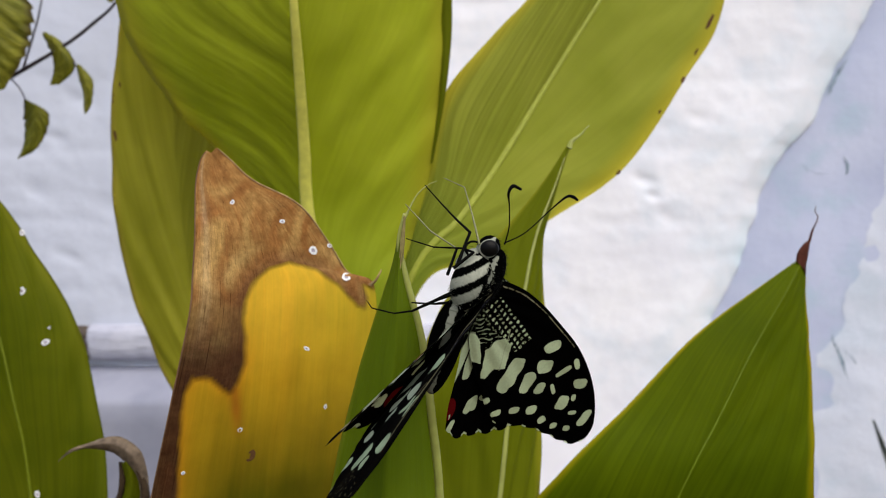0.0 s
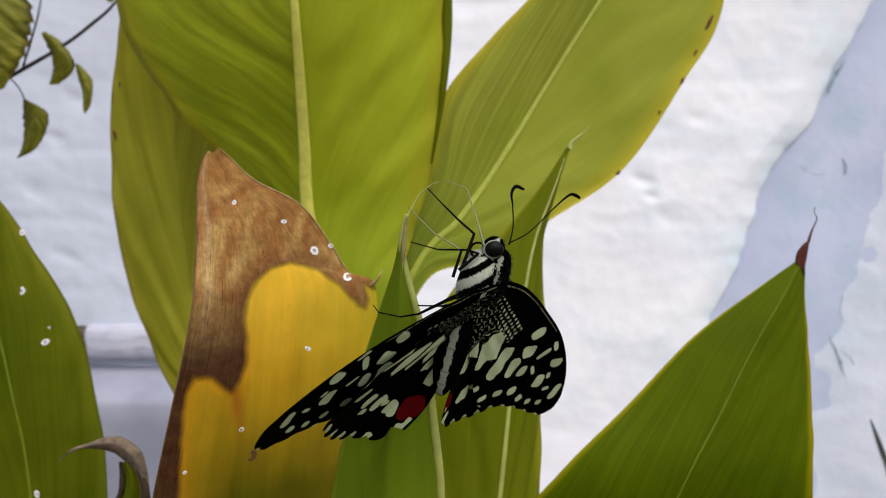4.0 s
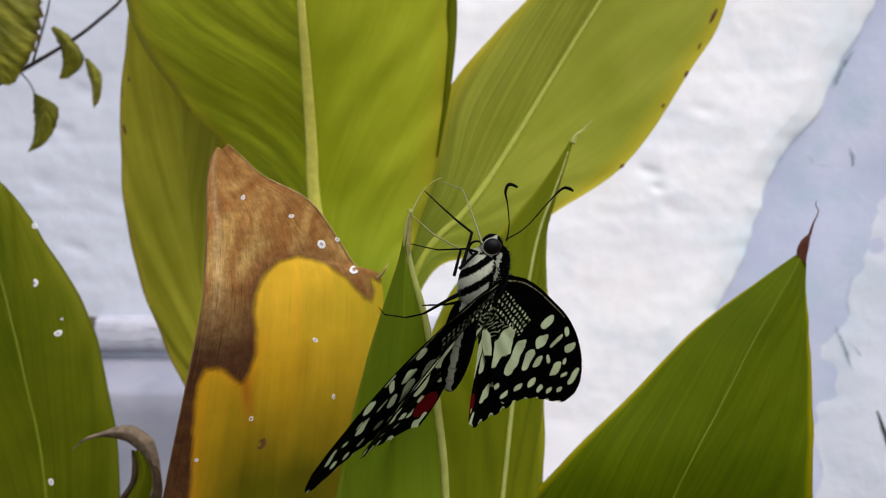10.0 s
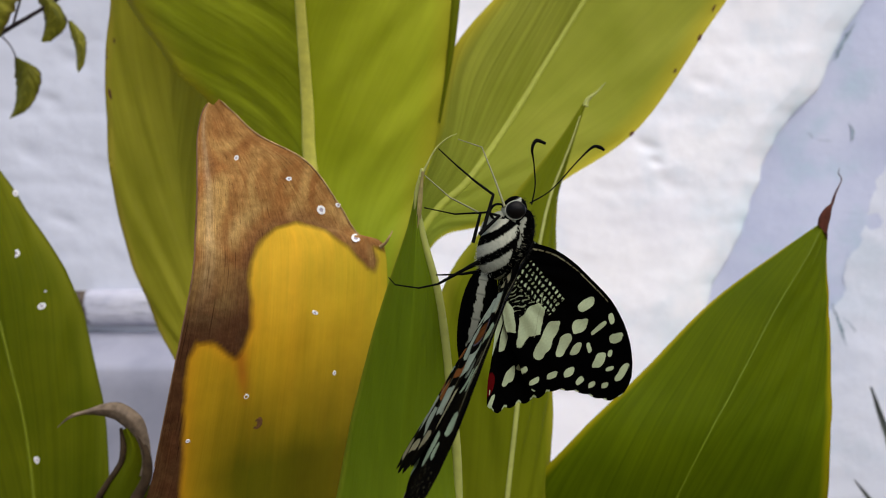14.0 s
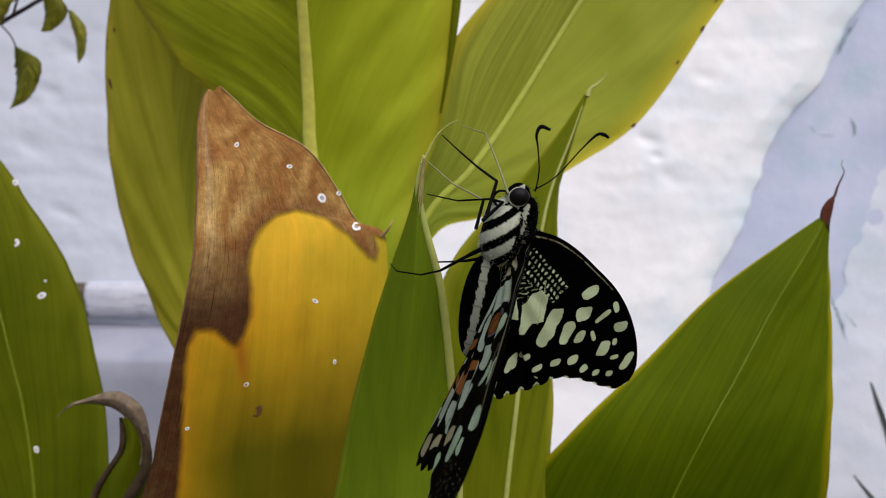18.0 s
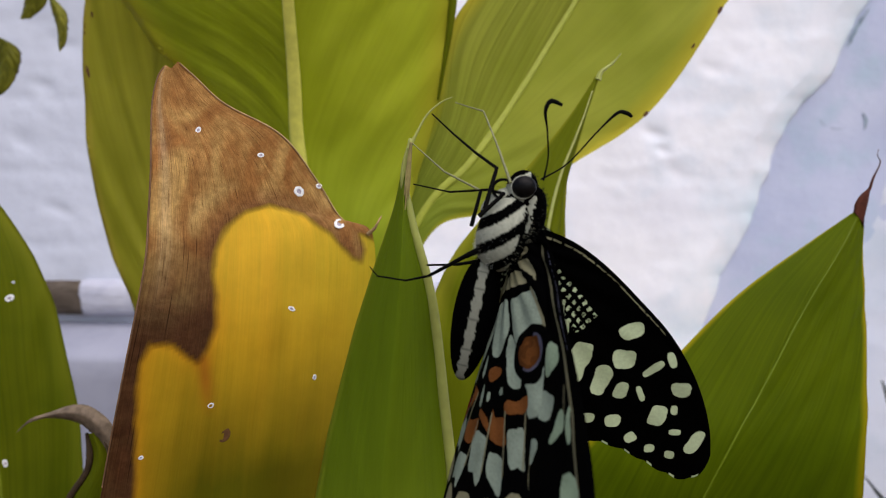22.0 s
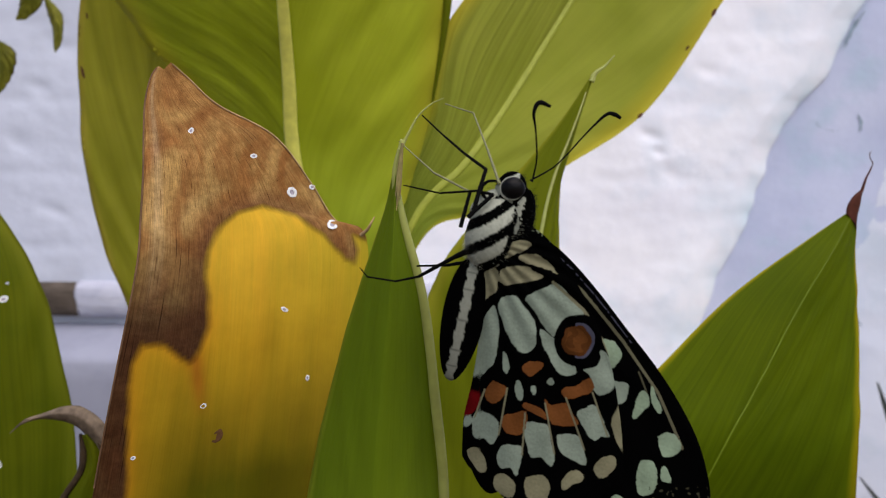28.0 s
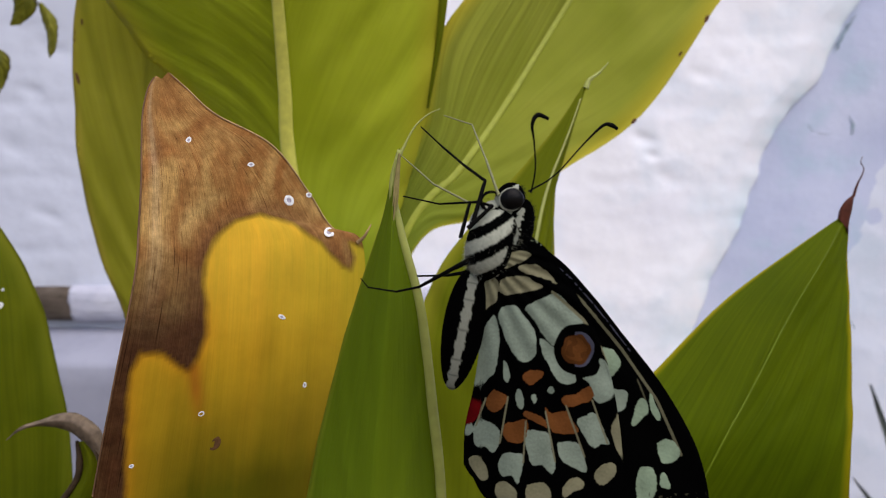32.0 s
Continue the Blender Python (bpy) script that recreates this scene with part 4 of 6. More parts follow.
part("dry_tip", blade([
    ((-0.0839, 0.1974, 0.6784), (-0.0817, 0.1950, 0.6800), (-0.0808, 0.1974, 0.6800)),
    ((-0.0830, 0.1974, 0.6830), (-0.0806, 0.1946, 0.6844), (-0.0802, 0.1974, 0.6841)),
    ((-0.0840, 0.1968, 0.6883), (-0.0812, 0.1942, 0.6898), (-0.0806, 0.1968, 0.6899)),
    ((-0.0862, 0.1956, 0.6924), (-0.0831, 0.1932, 0.6947), (-0.0818, 0.1956, 0.6954)),
    ((-0.0893, 0.1956, 0.6948), (-0.0868, 0.1932, 0.6974), (-0.0864, 0.1956, 0.6989)),
    ((-0.0928, 0.1956, 0.6957), (-0.0909, 0.1934, 0.6980), (-0.0907, 0.1956, 0.6992)),
    ((-0.0972, 0.1956, 0.6959), (-0.0963, 0.1944, 0.6968), (-0.0965, 0.1956, 0.6973)),
    ((-0.1006, 0.1944, 0.6950), (-0.1004, 0.1944, 0.6955), (-0.1001, 0.1944, 0.6961)),
    ((-0.1036, 0.1944, 0.6927), (-0.1035, 0.1944, 0.6929), (-0.1033, 0.1944, 0.6932)),
], 17, 60, arch=0.15, wave=0.0002), DRY, remnant, "dried grey-brown curled tip")
strip("dry_edge", [(-0.0876, 0.1962, 0.6922), (-0.0870, 0.1962, 0.6873), (-0.0879, 0.1962, 0.6827), (-0.0920, 0.1962, 0.6765), (-0.0952, 0.1962, 0.6701), (-0.1018, 0.1962, 0.6489)], [0.0004, 0.0009, 0.0008, 0.0008, 0.0009, 0.001], DRY_DARK, remnant, "dark withered leaf edge")
strip("dry_edge", [(-0.0829, 0.1950, 0.6915), (-0.0805, 0.1950, 0.6858), (-0.0806, 0.1950, 0.6793), (-0.0837, 0.1950, 0.6732), (-0.0857, 0.1950, 0.6694), (-0.0905, 0.1950, 0.6496)], [0.0004, 0.0010, 0.0014, 0.0016, 0.0015, 0.001], DRY_DARK, remnant, "dark withered leaf edge")

# stalks down to the soil
for rows, top in ((A_ROWS, 0), (B_ROWS, 0), (C_ROWS, 0), (D_ROWS, 0), (G_ROWS, 0), (H_ROWS, 0), (F_ROWS, 0), (E_ROWS, 0)):
    p = np.array(rows[top][1])
    w = np.linalg.norm(np.array(rows[top][2]) - np.array(rows[top][0])) * 0.5
    foot = np.array((0.012 + 0.25 * p[0], 0.17 + 0.3 * (p[1] - 0.17), -0.02))
    strip("stalk", [tuple(foot), tuple(foot * 0.6 + p * 0.4), tuple(p * 0.9 + foot * 0.1), tuple(p + (p - foot) * 0.06)], [0.012, 0.010, max(0.006, min(0.012, w)), 0.003], LEAF_DEEP, plant, "", 14)


# ---- a shrub's twig that hangs in from the side
def small_leaf(rows, label):
    return part("leaf", blade(rows, 21, 96, arch=0.14, wave=0.0006, teeth=0.11), TWIG_LEAF, shrub, label)


TWIG_LEAF = leaf_material("shrub_leaf", (0.15, 0.16, 0.012), (0.36, 0.34, 0.04), (0.09, 0.06, 0.02), through=0.25, pleat=(0.9, 0.9), slope=(0.4, 0.4), sheen=0.15)
BARK = plain("dark_twig", (0.035, 0.025, 0.03), 0.7, 0.3, 0.3, 800)
shrub = tagged(new("shrub"), "thin dark-stemmed shrub with small drooping green leaves", "shrub")
strip("twig", [(-0.3344, 0.3840, 0.7803), (-0.2671, 0.3780, 0.8168), (-0.2192, 0.3720, 0.8404), (-0.1945, 0.3720, 0.8550), (-0.1788, 0.3696, 0.8653), (-0.1665, 0.3660, 0.8739), (-0.1503, 0.3600, 0.8910)], [0.0018, 0.0015, 0.0011, 0.0009, 0.0009, 0.0007, 0.0004], BARK, shrub, "dark slender twig")
strip("stem", [(-0.42, 0.42, -0.02), (-0.41, 0.41, 0.4), (-0.3344, 0.3840, 0.7803), (-0.3665, 0.3960, 0.9794)], [0.006, 0.005, 0.004, 0.002], BARK, shrub, "thin dark stem")
strip("twig", [(-0.2163, 0.3720, 0.8419), (-0.2092, 0.3696, 0.8601), (-0.2037, 0.3660, 0.8733), (-0.1981, 0.3600, 0.8910)], [0.0006, 0.0005, 0.0004, 0.0003], BARK, shrub)
strip("petiole", [(-0.2221, 0.3720, 0.8375), (-0.2175, 0.3720, 0.8323), (-0.2146, 0.3720, 0.8259)], [0.0004, 0.0004, 0.0003], BARK, shrub)
strip("petiole", [(-0.1995, 0.3720, 0.8491), (-0.1925, 0.3720, 0.8468), (-0.1873, 0.3720, 0.8439)], [0.0004, 0.0004, 0.0003], BARK, shrub)
small_leaf([((-0.2157, 0.3720, 0.8271), (-0.2149, 0.3720, 0.8268), (-0.2140, 0.3720, 0.8268)), ((-0.2171, 0.3744, 0.8191), (-0.2093, 0.3708, 0.8198), (-0.2039, 0.3732, 0.8203)), ((-0.2166, 0.3744, 0.8103), (-0.2098, 0.3708, 0.8106), (-0.2054, 0.3744, 0.8103)), ((-0.2170, 0.3732, 0.8022), (-0.2133, 0.3708, 0.8019), (-0.2106, 0.3732, 0.8010)), ((-0.2189, 0.3720, 0.7965), (-0.2187, 0.3720, 0.7962), (-0.2184, 0.3720, 0.7965))], "small drooping green leaf")
small_leaf([((-0.1890, 0.3720, 0.8451), (-0.1878, 0.3720, 0.8451), (-0.1867, 0.3720, 0.8448)), ((-0.1879, 0.3732, 0.8378), (-0.1832, 0.3696, 0.8375), (-0.1811, 0.3732, 0.8378)), ((-0.1858, 0.3732, 0.8305), (-0.1817, 0.3696, 0.8297), (-0.1806, 0.3732, 0.8305)), ((-0.1855, 0.3732, 0.8232), (-0.1826, 0.3708, 0.8227), (-0.1817, 0.3732, 0.8238)), ((-0.1843, 0.3720, 0.8195), (-0.1841, 0.3720, 0.8192), (-0.1838, 0.3720, 0.8195))], "narrow folded green leaf")
small_leaf([((-0.2064, 0.3720, 0.8608), (-0.2053, 0.3720, 0.8614), (-0.2041, 0.3720, 0.8617)), ((-0.2042, 0.3732, 0.8553), (-0.1982, 0.3696, 0.8554), (-0.1972, 0.3732, 0.8571)), ((-0.2013, 0.3732, 0.8471), (-0.1941, 0.3696, 0.8474), (-0.1902, 0.3732, 0.8471)), ((-0.2013, 0.3732, 0.8407), (-0.1959, 0.3708, 0.8396), (-0.1914, 0.3732, 0.8407)), ((-0.2024, 0.3720, 0.8346), (-0.2012, 0.3720, 0.8343), (-0.1977, 0.3720, 0.8346))], "twisted green leaf in shade")
small_leaf([((-0.2296, 0.3480, 0.8863), (-0.2282, 0.3480, 0.8868), (-0.2269, 0.3480, 0.8863)), ((-0.2394, 0.3504, 0.8680), (-0.2184, 0.3432, 0.8683), (-0.2002, 0.3480, 0.8700)), ((-0.2380, 0.3504, 0.8516), (-0.2184, 0.3432, 0.8509), (-0.1983, 0.3480, 0.8536)), ((-0.2304, 0.3492, 0.8376), (-0.2170, 0.3444, 0.8364), (-0.2024, 0.3480, 0.8414)), ((-0.2176, 0.3480, 0.8264), (-0.2138, 0.3480, 0.8259), (-0.2111, 0.3480, 0.8272))], "broad toothed green leaf")
small_leaf([((-0.1694, 0.3660, 0.8747), (-0.1685, 0.3660, 0.8750), (-0.1676, 0.3660, 0.8747)), ((-0.1714, 0.3660, 0.8819), (-0.1660, 0.3636, 0.8816), (-0.1628, 0.3660, 0.8819)), ((-0.1685, 0.3660, 0.8962), (-0.1648, 0.3636, 0.8958), (-0.1631, 0.3660, 0.8962)), ((-0.1625, 0.3648, 0.9043), (-0.1622, 0.3648, 0.9045), (-0.1620, 0.3648, 0.9043))], "small dark leaf bud")

# ---- a spiky plant whose leaf tips come in beside the wall
SPIKE = leaf_material("spiky_leaf", (0.13, 0.15, 0.13), (0.22, 0.24, 0.22), (0.10, 0.11, 0.10), through=0.1, pleat=(0.2, 0.2), along=True)
spiky = tagged(new("spiky_plant"), "grey-green spiky plant with stiff pointed leaves", "plant")
for tip, bend in (((0.477, 0.80, 0.5607), 0.020), ((0.462, 0.80, 0.4555), 0.045)):
    foot, rows = Vector((0.66, 0.80, 0.0)), []
    tip = Vector(tip)
    lean = Vector((bend, 0, -0.055 if bend < 0.03 else -0.052))
    for k, half in enumerate((0.016, 0.017, 0.016, 0.012, 0.006, 0.0003)):
        f = 1 - k / 5
        mid = tip * (1 - f)**2 + 2 * f * (1 - f) * (tip + 4.0 * lean) + foot * f * f
        wide = Vector((half * 0.8, 0, half * 0.6))
        rows.append((tuple(mid - wide), tuple(mid - Vector((0, -0.004, 0))), tuple(mid + wide)))
    part("leaf", blade(rows, 9, 60, thick=0.002), SPIKE, spiky)

# ---- the butterfly; wing patterns in millimetres from the wing's root, across and down
FORE_SPOTS = [
    (11.9, 13.5, 3.0, 2.1, -15.0),
    (11.1, 17.6, 2.9, 2.8, 0.0),
    (5.0, 18.3, 7.6, 2.9, -65.0),
    (8.4, 20.4, 4.7, 2.2, -75.0),
    (10.9, 22.1, 2.5, 1.8, -80.0),
    (14.9, 18.9, 3.1, 1.1, -42.0),
    (17.0, 17.6, 2.3, 1.0, 75.0),
    (18.4, 21.9, 2.4, 2.2, 0.0),
    (13.4, 22.5, 2.3, 0.8, 70.0),
    (15.8, 25.8, 3.1, 2.2, -72.0),
    (17.8, 25.0, 1.4, 0.9, 90.0),
    (18.1, 28.3, 1.6, 0.9, 0.0),
    (20.7, 29.8, 3.8, 1.6, -62.0),
    (17.7, 31.9, 1.3, 1.3, 0.0),
    (15.1, 31.1, 1.3, 1.3, 0.0),
    (12.5, 29.3, 1.5, 1.6, 60.0),
    (10.1, 26.7, 2.1, 1.9, 0.0),
    (6.8, 26.2, 1.9, 1.5, 0.0),
]
FORE_SPOTS_EDGE = [
    (3.3, 26.1, 1.9, 1.3, 0.0),
    (0.8, 23.1, 2.0, 1.3, -25.0),
    (-0.3, 23.7, 1.5, 1.1, 40.0),
]
FORE_PATCH = [
    (-0.6, 17.8),
    (-0.4, 12.5),
    (1.0, 11.2),
    (2.7, 10.4),
    (4.1, 12.2),
    (3.7, 16.8),
    (1.7, 16.6),
    (0.2, 18.0),
]
FORE_PATCH_INNER = [
    (-3.7, 13.9),
    (-4.5, 8.4),
    (-2.7, 8.7),
    (-1.5, 10.6),
    (-1.0, 14.8),
]
HIND_UPPER_CELLS = [
    [(-3.5, 7.9), (-3.0, 7.1), (-1.6, 7.0), (-0.6, 8.3), (0.4, 9.6), (0.6, 11.8), (0.2, 13.0), (-0.9, 13.4), (-2.0, 12.4), (-2.7, 10.8), (-3.4, 8.9)],
    [(-0.6, 7.1), (1.0, 6.1), (2.2, 5.6), (2.9, 5.4), (4.2, 6.7), (5.8, 8.6), (5.2, 9.1), (3.9, 9.3), (2.9, 10.6), (2.8, 11.6), (1.3, 10.2), (0.4, 8.6)],
    [(1.1, 10.6), (2.9, 11.9), (3.9, 13.2), (4.9, 14.5), (5.1, 15.5), (4.3, 16.0), (3.0, 15.5), (2.0, 13.8), (1.3, 12.2)],
    [(-4.1, 8.2), (-3.6, 9.2), (-3.4, 11.8), (-3.8, 14.3), (-4.7, 16.0), (-6.0, 16.8), (-6.8, 16.6), (-6.0, 14.3), (-5.5, 11.7), (-5.2, 10.1)],
    [(-2.9, 13.4), (-2.5, 14.0), (-2.3, 15.4), (-2.6, 16.0), (-3.0, 15.3)],
]
HIND_BASE_CELLS = [
    [(-3.5, 5.3), (-3.3, 4.2), (-2.2, 3.6), (-0.6, 3.5), (0.3, 4.1), (1.3, 4.7), (0.0, 5.2), (-1.6, 5.5), (-2.8, 5.7)],
    [(-4.7, 4.1), (-3.8, 3.8), (-3.5, 5.3), (-3.8, 6.6), (-4.5, 7.2), (-5.3, 7.9), (-5.3, 5.9)],
    [(-1.4, 2.7), (-1.0, 2.2), (0.6, 2.2), (1.8, 3.0), (2.9, 4.3), (1.9, 3.9), (0.6, 3.5), (-0.6, 3.2)],
    [(-5.4, 2.8), (-5.0, 2.0), (-3.2, 1.4), (-1.3, 0.6), (-0.0, 1.1), (-1.0, 1.9), (-2.2, 2.5), (-3.5, 2.9), (-4.5, 2.9)],
]
HIND_ROW_CELLS = [
    [(-6.0, 21.2), (-4.7, 21.0), (-3.6, 21.5), (-3.4, 23.3), (-4.1, 24.6), (-4.9, 24.2), (-6.0, 24.2), (-6.3, 23.2)],
    [(-3.1, 24.6), (-2.1, 24.3), (-0.8, 24.5), (-1.0, 26.4), (-1.4, 28.0), (-2.1, 27.1), (-3.1, 27.3), (-3.6, 26.3)],
    [(-0.5, 21.7), (0.6, 21.4), (2.0, 21.8), (2.4, 23.8), (2.8, 25.1), (2.5, 26.6), (1.3, 25.6), (0.2, 25.6), (-0.4, 23.7)],
    [(3.1, 23.1), (4.1, 22.8), (5.5, 23.1), (6.2, 24.9), (6.4, 26.5), (5.3, 26.0), (4.1, 25.5), (3.4, 24.5)],
    [(5.3, 20.2), (6.3, 19.7), (7.4, 19.4), (8.3, 21.3), (9.0, 23.0), (8.0, 23.1), (7.0, 23.4), (6.0, 21.9)],
]
HIND_EDGE_CELLS = [
    [(9.3, 21.0), (9.9, 19.4), (10.5, 19.2), (11.1, 20.3), (11.5, 22.0), (11.0, 23.4), (10.8, 24.8), (10.0, 24.0), (9.4, 22.3)],
    [(-6.7, 25.9), (-5.8, 25.4), (-4.9, 26.4), (-4.7, 27.9), (-5.4, 28.4), (-6.3, 27.4), (-6.8, 26.5)],
    [(-3.7, 28.3), (-2.8, 27.9), (-1.8, 28.5), (-1.5, 29.7), (-2.1, 30.7), (-3.4, 30.4), (-3.9, 29.3)],
    [(-0.5, 28.4), (0.5, 27.8), (1.8, 27.9), (2.4, 29.2), (1.8, 30.7), (-0.1, 30.5), (-0.5, 29.4)],
    [(3.7, 28.2), (4.8, 27.2), (6.0, 27.4), (6.2, 28.3), (5.1, 28.7), (4.1, 29.4), (3.7, 29.1)],
    [(7.4, 26.6), (8.2, 25.5), (9.3, 25.3), (9.9, 26.0), (9.4, 27.2), (8.2, 28.0), (7.5, 27.5)],
]
HIND_ORANGE_CELLS = [
    [(3.5, 17.8), (4.0, 17.2), (5.3, 17.1), (6.6, 16.2), (7.1, 17.2), (6.6, 18.0), (5.0, 18.5), (4.0, 18.6)],
    [(-4.9, 18.8), (-4.1, 17.0), (-3.2, 17.3), (-2.5, 17.7), (-2.8, 18.6), (-3.4, 19.3), (-4.4, 19.7)],
    [(-2.9, 20.9), (-1.8, 20.6), (-0.4, 20.2), (-0.5, 22.3), (-1.2, 23.1), (-2.5, 23.0), (-3.1, 22.1)],
    [(-0.8, 19.7), (-0.4, 19.2), (1.4, 19.9), (1.9, 21.1), (1.1, 20.7), (0.1, 20.2)],
    [(1.7, 18.8), (2.4, 19.4), (4.0, 19.1), (4.7, 20.2), (5.5, 21.5), (4.0, 21.9), (2.7, 21.6), (2.1, 20.8)],
    [(-0.9, 14.9), (0.1, 14.4), (1.4, 14.5), (1.1, 15.4), (0.1, 16.1), (-0.6, 15.7)],
]
HIND_RED_CELLS = [
    [(-7.5, 19.0), (-6.6, 18.6), (-5.4, 18.9), (-5.7, 20.5), (-6.5, 21.5), (-7.3, 21.8), (-7.7, 20.5)],
]
HIND_SMALL_CELLS = [
    [(7.8, 13.0), (8.6, 13.6), (9.5, 15.3), (9.8, 16.5), (9.1, 17.6), (7.8, 18.2), (7.1, 17.6), (6.6, 15.9), (5.9, 15.2), (7.2, 14.9), (7.8, 14.1)],
    [(-7.1, 22.0), (-6.5, 21.6), (-6.2, 22.3), (-6.9, 23.2), (-7.2, 23.0)],
    [(-1.6, 17.0), (-1.2, 16.6), (-0.8, 17.7), (-0.9, 19.0), (-1.5, 18.7)],
    [(0.1, 17.3), (0.5, 17.2), (0.7, 17.9), (0.3, 18.2)],
    [(1.9, 16.6), (2.4, 16.2), (2.7, 16.8), (2.2, 17.1)],
]
HIND_VEINS = [
    [(-4.9, 18.2), (-6.0, 21.7)],
    [(-2.5, 17.7), (-3.4, 23.3)],
    [(1.7, 19.2), (2.8, 25.1)],
    [(4.0, 18.5), (6.2, 24.6)],
    [(7.0, 17.9), (8.8, 23.0)],
    [(-0.5, 20.4), (-0.8, 25.4)],
    [(2.4, 5.3), (5.8, 8.4), (7.8, 11.3), (10.0, 16.0)],
]
FORE_UNDER_CELLS = [
    [(8.9, 11.7), (10.4, 11.7), (11.3, 12.6), (11.5, 13.3), (10.8, 14.6), (9.7, 14.6)],
    [(13.5, 19.1), (13.9, 17.4), (14.7, 17.4), (15.1, 18.8), (14.7, 19.5), (13.6, 20.6), (13.3, 20.1)],
    [(15.1, 17.0), (15.4, 16.8), (16.4, 18.8), (16.6, 19.5), (16.2, 19.7), (15.3, 18.4)],
    [(16.6, 22.6), (17.7, 22.0), (18.8, 22.5), (19.4, 23.9), (18.6, 24.8), (17.4, 24.9), (16.9, 24.0)],
    [(14.6, 25.6), (15.3, 25.3), (16.3, 25.7), (16.8, 27.4), (16.6, 28.9), (15.5, 29.7), (14.6, 29.2), (14.3, 27.2)],
    [(17.2, 26.4), (17.7, 26.0), (18.3, 27.0), (18.5, 27.9), (17.9, 27.9), (17.2, 27.4)],
    [(11.5, 30.0), (12.3, 29.6), (13.1, 30.4), (12.8, 32.0), (11.7, 31.7)],
]
FORE_VEINS = [
    [(1.3, 1.6), (6.5, 6.2), (11.5, 11.6), (16.0, 17.3), (19.6, 23.9)],
    [(13.6, 15.1), (14.7, 17.4)],
]
OCELLUS = (5.3, 11.9)

def scales(name, rough=0.8):
    """Wing scales: the pattern that the mesh carries, with fine dust and relief."""
    m, n, l, b = material(name, rough, 0.015)
    a = n.new("ShaderNodeAttribute")
    a.attribute_name = "pattern"
    co = n.new("ShaderNodeTexCoord").outputs["Object"]
    f = noise_tex(n, l, co, 2600, 3)
    g = noise_tex(n, l, co, 500, 3)
    c = mix(n, l, ramp(n, l, f, [(0.3, (0, 0, 0)), (0.75, (1, 1, 1))]), a.outputs["Color"], (1.18, 1.18, 1.18), "MULTIPLY")
    c = mix(n, l, math_node(n, l, "MULTIPLY", g, 0.3), c, (0.7, 0.7, 0.7), "MULTIPLY")
    l.new(c, b.inputs["Base Color"])
    bump(n, l, math_node(n, l, "ADD", f, g), 0.25, 0.0002, b)
    return m


SCALES = scales("wing_scales")
HAIRY = scales("body_scales", 0.85)
INK, CREAM, PALE = (0.0004, 0.0004, 0.0004), (0.52, 0.61, 0.37), (0.205, 0.245, 0.185)
BODY_PALE = (0.36, 0.37, 0.29)
TAN, ORANGE, RED, BLUE = (0.195, 0.182, 0.105), (0.135, 0.048, 0.013), (0.10, 0.003, 0.004), (0.08, 0.08, 0.11)


def field(a, b, scale, seed):
    """Smooth noise over arrays, about -1 to 1."""
    out = np.zeros_like(a)
    rng = np.random.RandomState(seed)
    for k in range(7):
        th, ph, s = rng.uniform(0, math.tau), rng.uniform(0, math.tau), scale * rng.uniform(0.6, 1.7)
        out += np.sin((a * math.cos(th) + b * math.sin(th)) * s + ph + 1.3 * np.sin((a * math.sin(th) - b * math.cos(th)) * s * 0.7 + k))
    return out / 3.5


def oval(a, b, spot, rag=0.26, grow=0.0):
    """How far inside an oval (x, y, length, width, degrees) each point is: over 0 is inside."""
    x, y, l, w, deg = spot
    c, s = math.cos(radians(deg)), math.sin(radians(deg))
    p, q = (a - x) * c + (b - y) * s, -(a - x) * s + (b - y) * c
    r = np.abs(2 * p / (l + grow))**2.9 + np.abs(2 * q / (w + grow))**2.9
    return 1 - r + rag * field(a, b, 2.2, 5)


def lay(colour, mask, value):
    colour[mask] = value


